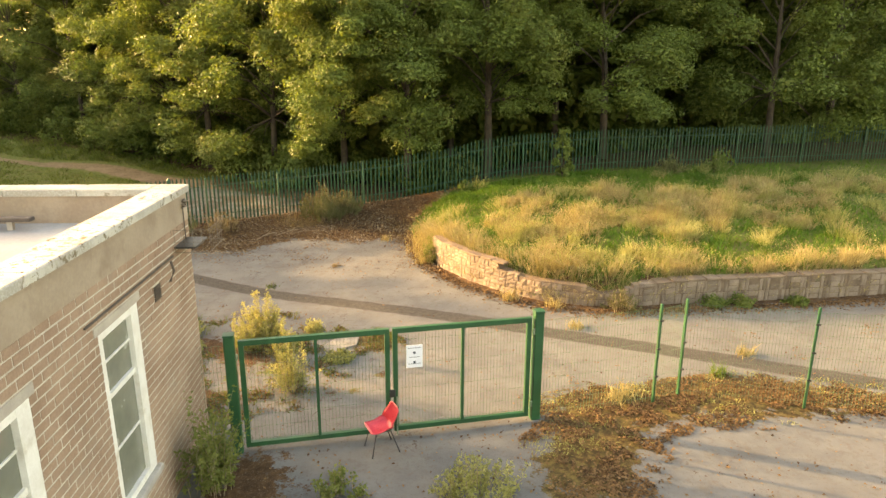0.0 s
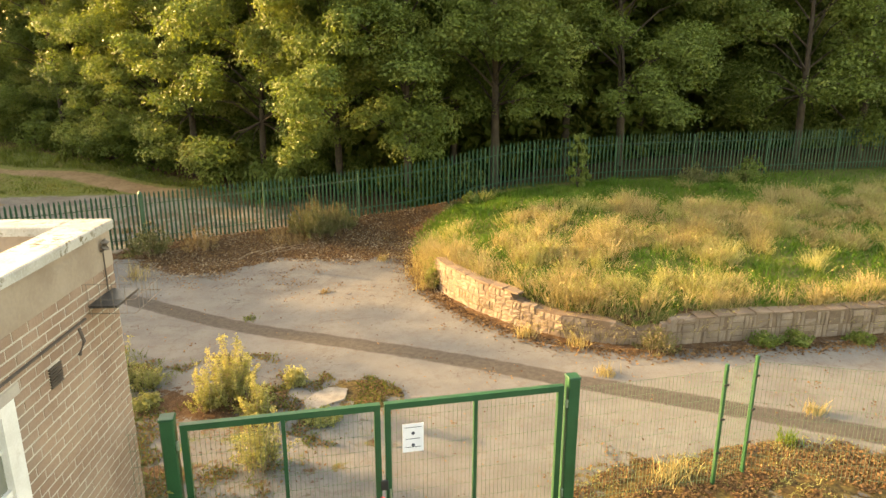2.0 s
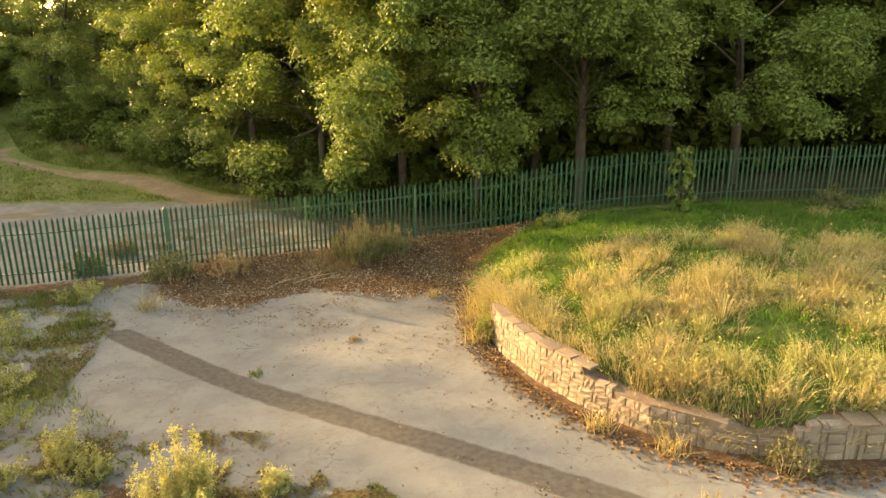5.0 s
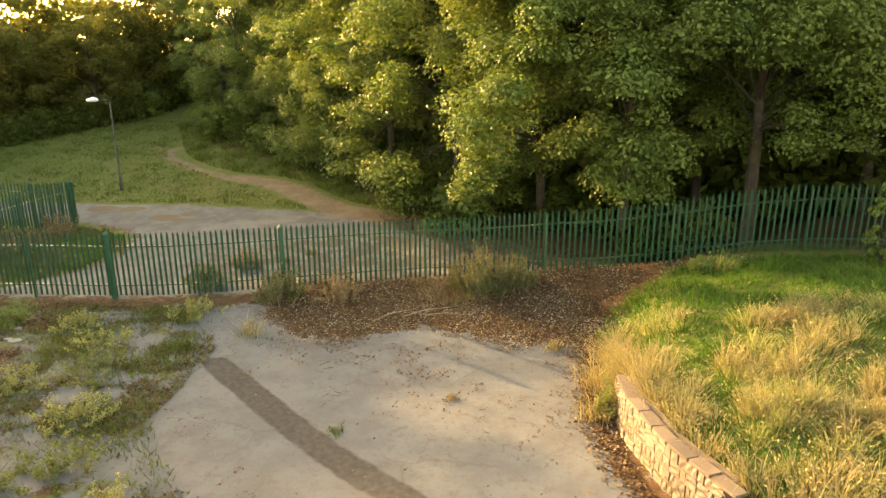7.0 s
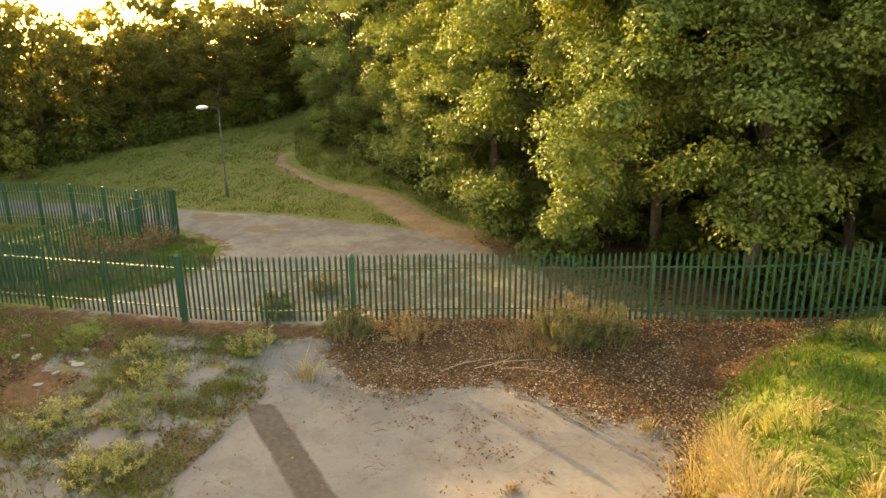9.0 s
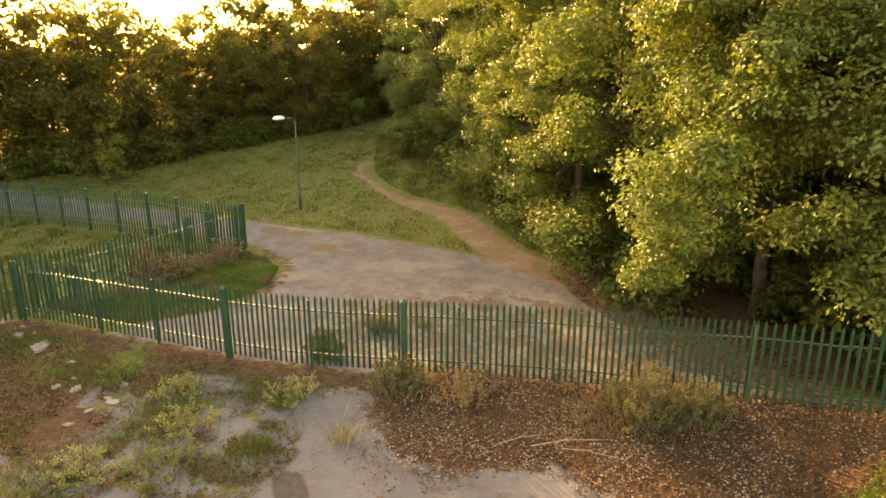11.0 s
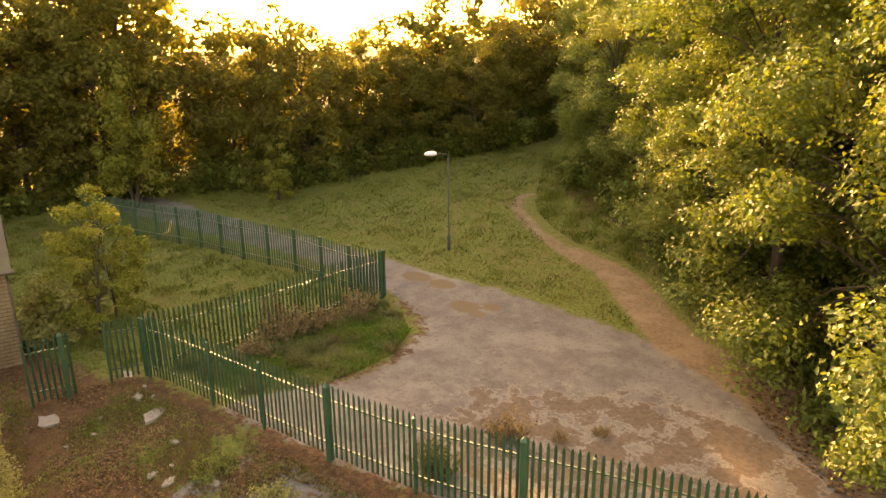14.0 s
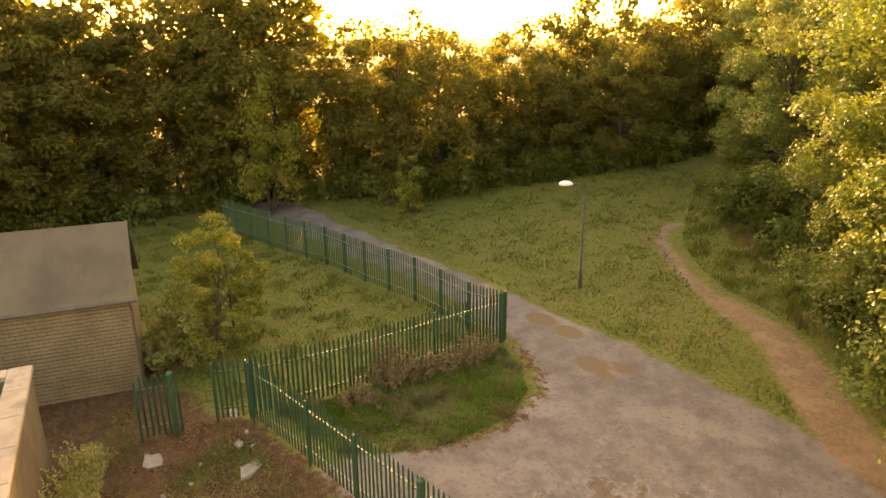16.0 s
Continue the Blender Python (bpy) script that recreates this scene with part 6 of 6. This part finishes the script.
        stuff("creeping_weeds", blades(x[k], y[k], 0.03 + 0.06 * RNG.uniform(0, 1, int(k.sum())), 0.020, 0.9), M_MEADOW, "low creeping weeds over broken concrete", "weeds")
    sticks = []
    x, y = scatter(45, [(-4.5, 17.5), (-3.4, 20.4), (2.8, 20.6), (2.9, 16.5), (0, 16.5)])
    for a, b in zip(x, y):
        an, ln, z = RNG.uniform(0, 6.28), RNG.uniform(0.05, 0.20), land_at(a, b) + 0.012
        e = (a + math.cos(an) * ln, b + math.sin(an) * ln)
        sticks.append(tube([(a, b, z), ((a + e[0]) / 2 + RNG.normal() * 0.02, (b + e[1]) / 2 + RNG.normal() * 0.02, z + 0.01), (*e, z)], 0.004, 4))
    stuff("sticks", joined(*sticks), M_BARK, "small dark sticks on the concrete", "sticks")
    for x0, y0, x1, y1, w in ((-1.4, 21.0, -0.2, 21.9, 0.012), (-2.0, 20.7, -1.2, 21.6, 0.011), (-0.9, 21.2, 0.2, 21.4, 0.009)):
        z = land_at((x0 + x1) / 2, (y0 + y1) / 2) + 0.05
        b = thing("fallen_branch", pose(x0, y0, z), "pale dead branch lying on the leaf litter", "branch", "fallen branches")
        dx, dy = x1 - x0, y1 - y0
        part("limb", tube([(0, 0, 0), (dx * 0.4, dy * 0.45, 0.05), (dx, dy, 0.0)], [w, w * 0.8, w * 0.4], 6), M_TWIG, b)
        part("twig", tube([(dx * 0.4, dy * 0.45, 0.05), (dx * 0.75 - dy * 0.2, dy * 0.6 + dx * 0.2, 0.09)], [w * 0.5, w * 0.2], 5), M_TWIG, b)


build_litter()


# ---- retaining wall of the bank ----
def rough_block(r, skew, bulge):
    """A unit stone: a hewn front of nine corners, a flat back."""
    v = []
    for k, z in enumerate((0.0, 0.5, 1.0)):
        for i, x in enumerate((-0.5, 0.0, 0.5)):
            rim = i != 1 or k != 1
            v.append((x * (1 - r.uniform(0, skew) * 2), r.uniform(0.0, bulge) * (0.6 if rim else -0.5), z + (0.5 - z) * r.uniform(0, skew) * 2))
    v += [(-0.5, 1.0, 0.0), (0.5, 1.0, 0.0), (0.5, 1.0, 1.0), (-0.5, 1.0, 1.0)]
    f = [(0, 1, 4, 3), (1, 2, 5, 4), (3, 4, 7, 6), (4, 5, 8, 7)]
    f += [(2, 1, 0, 9, 10), (6, 7, 8, 11, 12), (0, 3, 6, 12, 9), (8, 5, 2, 10, 11), (9, 12, 11, 10)]
    return v, f


def build_wall():
    wall = thing("retaining_wall", pose(0, 0, 0), "weathered red sandstone retaining wall, partly broken", "wall", kind="structure")
    r = random.Random(15)
    line, fine = along(WALL, 0.1), along(WALL, 0.02)
    core_v, core_f = [], []
    for i, (x, y, ux, uy, d) in enumerate(line):
        top = height_of_wall(x, y) - 0.05
        nx, ny = uy, -ux
        core_v += [(x - nx * 0.028, y - ny * 0.028, -0.2), (x - nx * 0.028, y - ny * 0.028, top), (x - nx * 0.34, y - ny * 0.34, top), (x - nx * 0.34, y - ny * 0.34, -0.2)]
        if i:
            a, b = (i - 1) * 4, i * 4
            core_f += [(a, b, b + 1, a + 1), (a + 1, b + 1, b + 2, a + 2), (a + 2, b + 2, b + 3, a + 3)]
    part("core", (core_v, core_f), M_JOINT, wall)
    shapes = []
    for k in range(9):
        shapes.append(mesh_of("stone_block", *rough_block(r, 0.05, 0.13), M_STONE))
    caps = []
    for k in range(3):
        caps.append(mesh_of("cap_stone", *rough_block(r, 0.04, 0.06), M_CAPSTONE))
    z, course = -0.03, 0
    rest = [[], []]
    while z < 0.72:
        tall = (0.19, 0.15, 0.17, 0.13, 0.15, 0.12)[course % 6]
        start = 3.7
        d = start + r.uniform(0, 0.1)
        while d < line[-1][4] - 0.5:
            size = r.choice((0.08, 0.10, 0.13, 0.16, 0.22))
            x, y, ux, uy, _ = fine[min(int((d + size / 2) / 0.02), len(fine) - 1)]
            roof = height_of_wall(x, y)
            capped = x > 7.0
            if not capped and z + tall * 0.6 < roof and not (r.random() < 0.10 and z > 0.3):
                m = Matrix.LocRotScale((x, y, z), Euler((0, 0, math.atan2(uy, ux))), (size - 0.012, 0.16, tall - 0.012))
                m = m @ pose(0, r.uniform(0.0, 0.12), 0, 0, r.gauss(0, 1.5), 0)
                if x < 9.6:
                    part("stone_block", r.choice(shapes), None, wall, m=m)
                else:
                    v, f = rough_block(r, 0.05, 0.16)
                    rest[r.random() < 0.35].append(([tuple(m @ Vector(p)) for p in v], f))
            d += size
        z += tall
        course += 1
    # the straight stretch: uprights and bed stones by turns, like a woven basket
    start = next(d for x, y, ux, uy, d in fine if x > 7.0)
    for turn, d0 in enumerate(np.arange(start, line[-1][4] - 0.5, 0.27)):
        cell = [(0.0, 0.27, -0.03 + k * 0.15, 0.12 + k * 0.15) for k in range(4)] if turn % 2 else [(k * 0.09, k * 0.09 + 0.09, -0.03 + j * 0.30, 0.27 + j * 0.30) for k in range(3) for j in range(2)]
        for a, b, z0, z1 in cell:
            if r.random() < 0.05 and z0 > 0.2:
                continue
            x, y, ux, uy, _ = fine[min(int((d0 + (a + b) / 2) / 0.02), len(fine) - 1)]
            m = Matrix.LocRotScale((x, y, z0), Euler((0, 0, math.atan2(uy, ux))), (b - a - 0.014, 0.16, z1 - z0 - 0.014)) @ pose(0, r.uniform(0.0, 0.14), 0, 0, r.gauss(0, 1.0), 0)
            if x < 9.6:
                part("stone_block", r.choice(shapes), None, wall, m=m)
            else:
                v, f = rough_block(r, 0.05, 0.13)
                rest[r.random() < 0.3].append(([tuple(m @ Vector(p)) for p in v], f))
    for up, tall in ((-0.03, 0.20), (0.17, 0.20), (0.37, 0.19), (0.56, 0.17)):
        d = 0.0
        while d < 3.7:
            size = r.choice((0.08, 0.10, 0.12, 0.15, 0.21))
            x, y, ux, uy, _ = fine[min(int((d + size / 2) / 0.02), len(fine) - 1)]
            if up + tall * 0.6 < height_of_wall(x, y):
                halves = ((0.0, 1.0),) if size < 0.2 else ((0.0, 0.5), (0.5, 1.0))
                for a, b in halves:
                    m = Matrix.LocRotScale((x, y, up + tall * a), Euler((0, 0, math.atan2(uy, ux))), (size - 0.012, 0.16, tall * (b - a) - 0.012))
                    part("stone_block", r.choice(shapes), None, wall, m=m @ pose(0, r.uniform(0.0, 0.10), 0, 0, r.gauss(0, 1.2), 0))
            d += size
    part("stonework", joined(*rest[0]), M_STONE, wall, kind="stuff")
    part("stonework", joined(*rest[1]), M_CAPSTONE, wall, kind="stuff")
    for x, y, ux, uy, d in along(WALL, 0.42):
        roof = height_of_wall(x, y)
        if (x > 7.0 and r.random() < 0.9) or (0.5 < d < 3.2 and y > 14.6):
            deep = 0.34 if x > 7.0 else 0.20
            part("cap_stone", r.choice(caps), None, wall, "flat capping stone", Matrix.LocRotScale((x + ux * 0.21 + uy * 0.012, y + uy * 0.21 - ux * 0.012, roof - 0.07), Euler((r.gauss(0, 0.03), r.gauss(0, 0.03), math.atan2(uy, ux) + r.gauss(0, 0.025))), (r.uniform(0.37, 0.412), deep, r.uniform(0.035, 0.055))))


def height_of_wall(x, y):
    """Full height at both ends, broken down where the bank has pushed through."""
    if y > 14.45:
        return 0.80
    return float(np.interp(x, [4.3, 4.5, 5.2, 5.9, 6.3, 6.9, 7.3, 8.5, 40.0], [0.62, 0.55, 0.55, 0.52, 0.35, 0.42, 0.60, 0.64, 0.64]))


build_wall()


# ---- broken slabs in the dirt ----
def slab(x, y, size, seed, label):
    r = random.Random(seed)
    ring = [(size * r.uniform(0.6, 1.15) * math.cos(a), size * 0.6 * r.uniform(0.6, 1.15) * math.sin(a)) for a in (k * math.pi / 4.5 for k in range(9))]
    v = [(a, b, -0.03) for a, b in ring] + [(a * 0.97, b * 0.97, 0.035) for a, b in ring]
    f = [tuple(range(8, -1, -1)), tuple(range(9, 18))] + [(i, (i + 1) % 9, 9 + (i + 1) % 9, 9 + i) for i in range(9)]
    ob = tagged(new("concrete_slab", mesh_of("concrete_slab", v, f, M_FLAKE)), label, "slab", "broken slabs")
    ob.matrix_basis = pose(x, y, land_at(x, y) + 0.005, r.uniform(-2, 2), r.uniform(-2, 2), r.uniform(0, 180))


slab(0.1, 11.9, 0.5, 4, "rough concrete lump among moss behind the gate")
bits = random.Random(77)
for k in range(16):
    slab(bits.uniform(-14.5, -8.2), bits.uniform(17.2, 19.6), bits.uniform(0.07, 0.20), 30 + k, "small flake of broken concrete in the dirt")
slab(-13.04, 19.2, 0.4, 3, "broken concrete slab among dead leaves")
slab(-14.7, 17.45, 0.42, 1, "pale broken concrete slab lying in the dirt")
slab(-15.6, 19.55, 0.26, 2, "pale broken concrete slab under the fence")
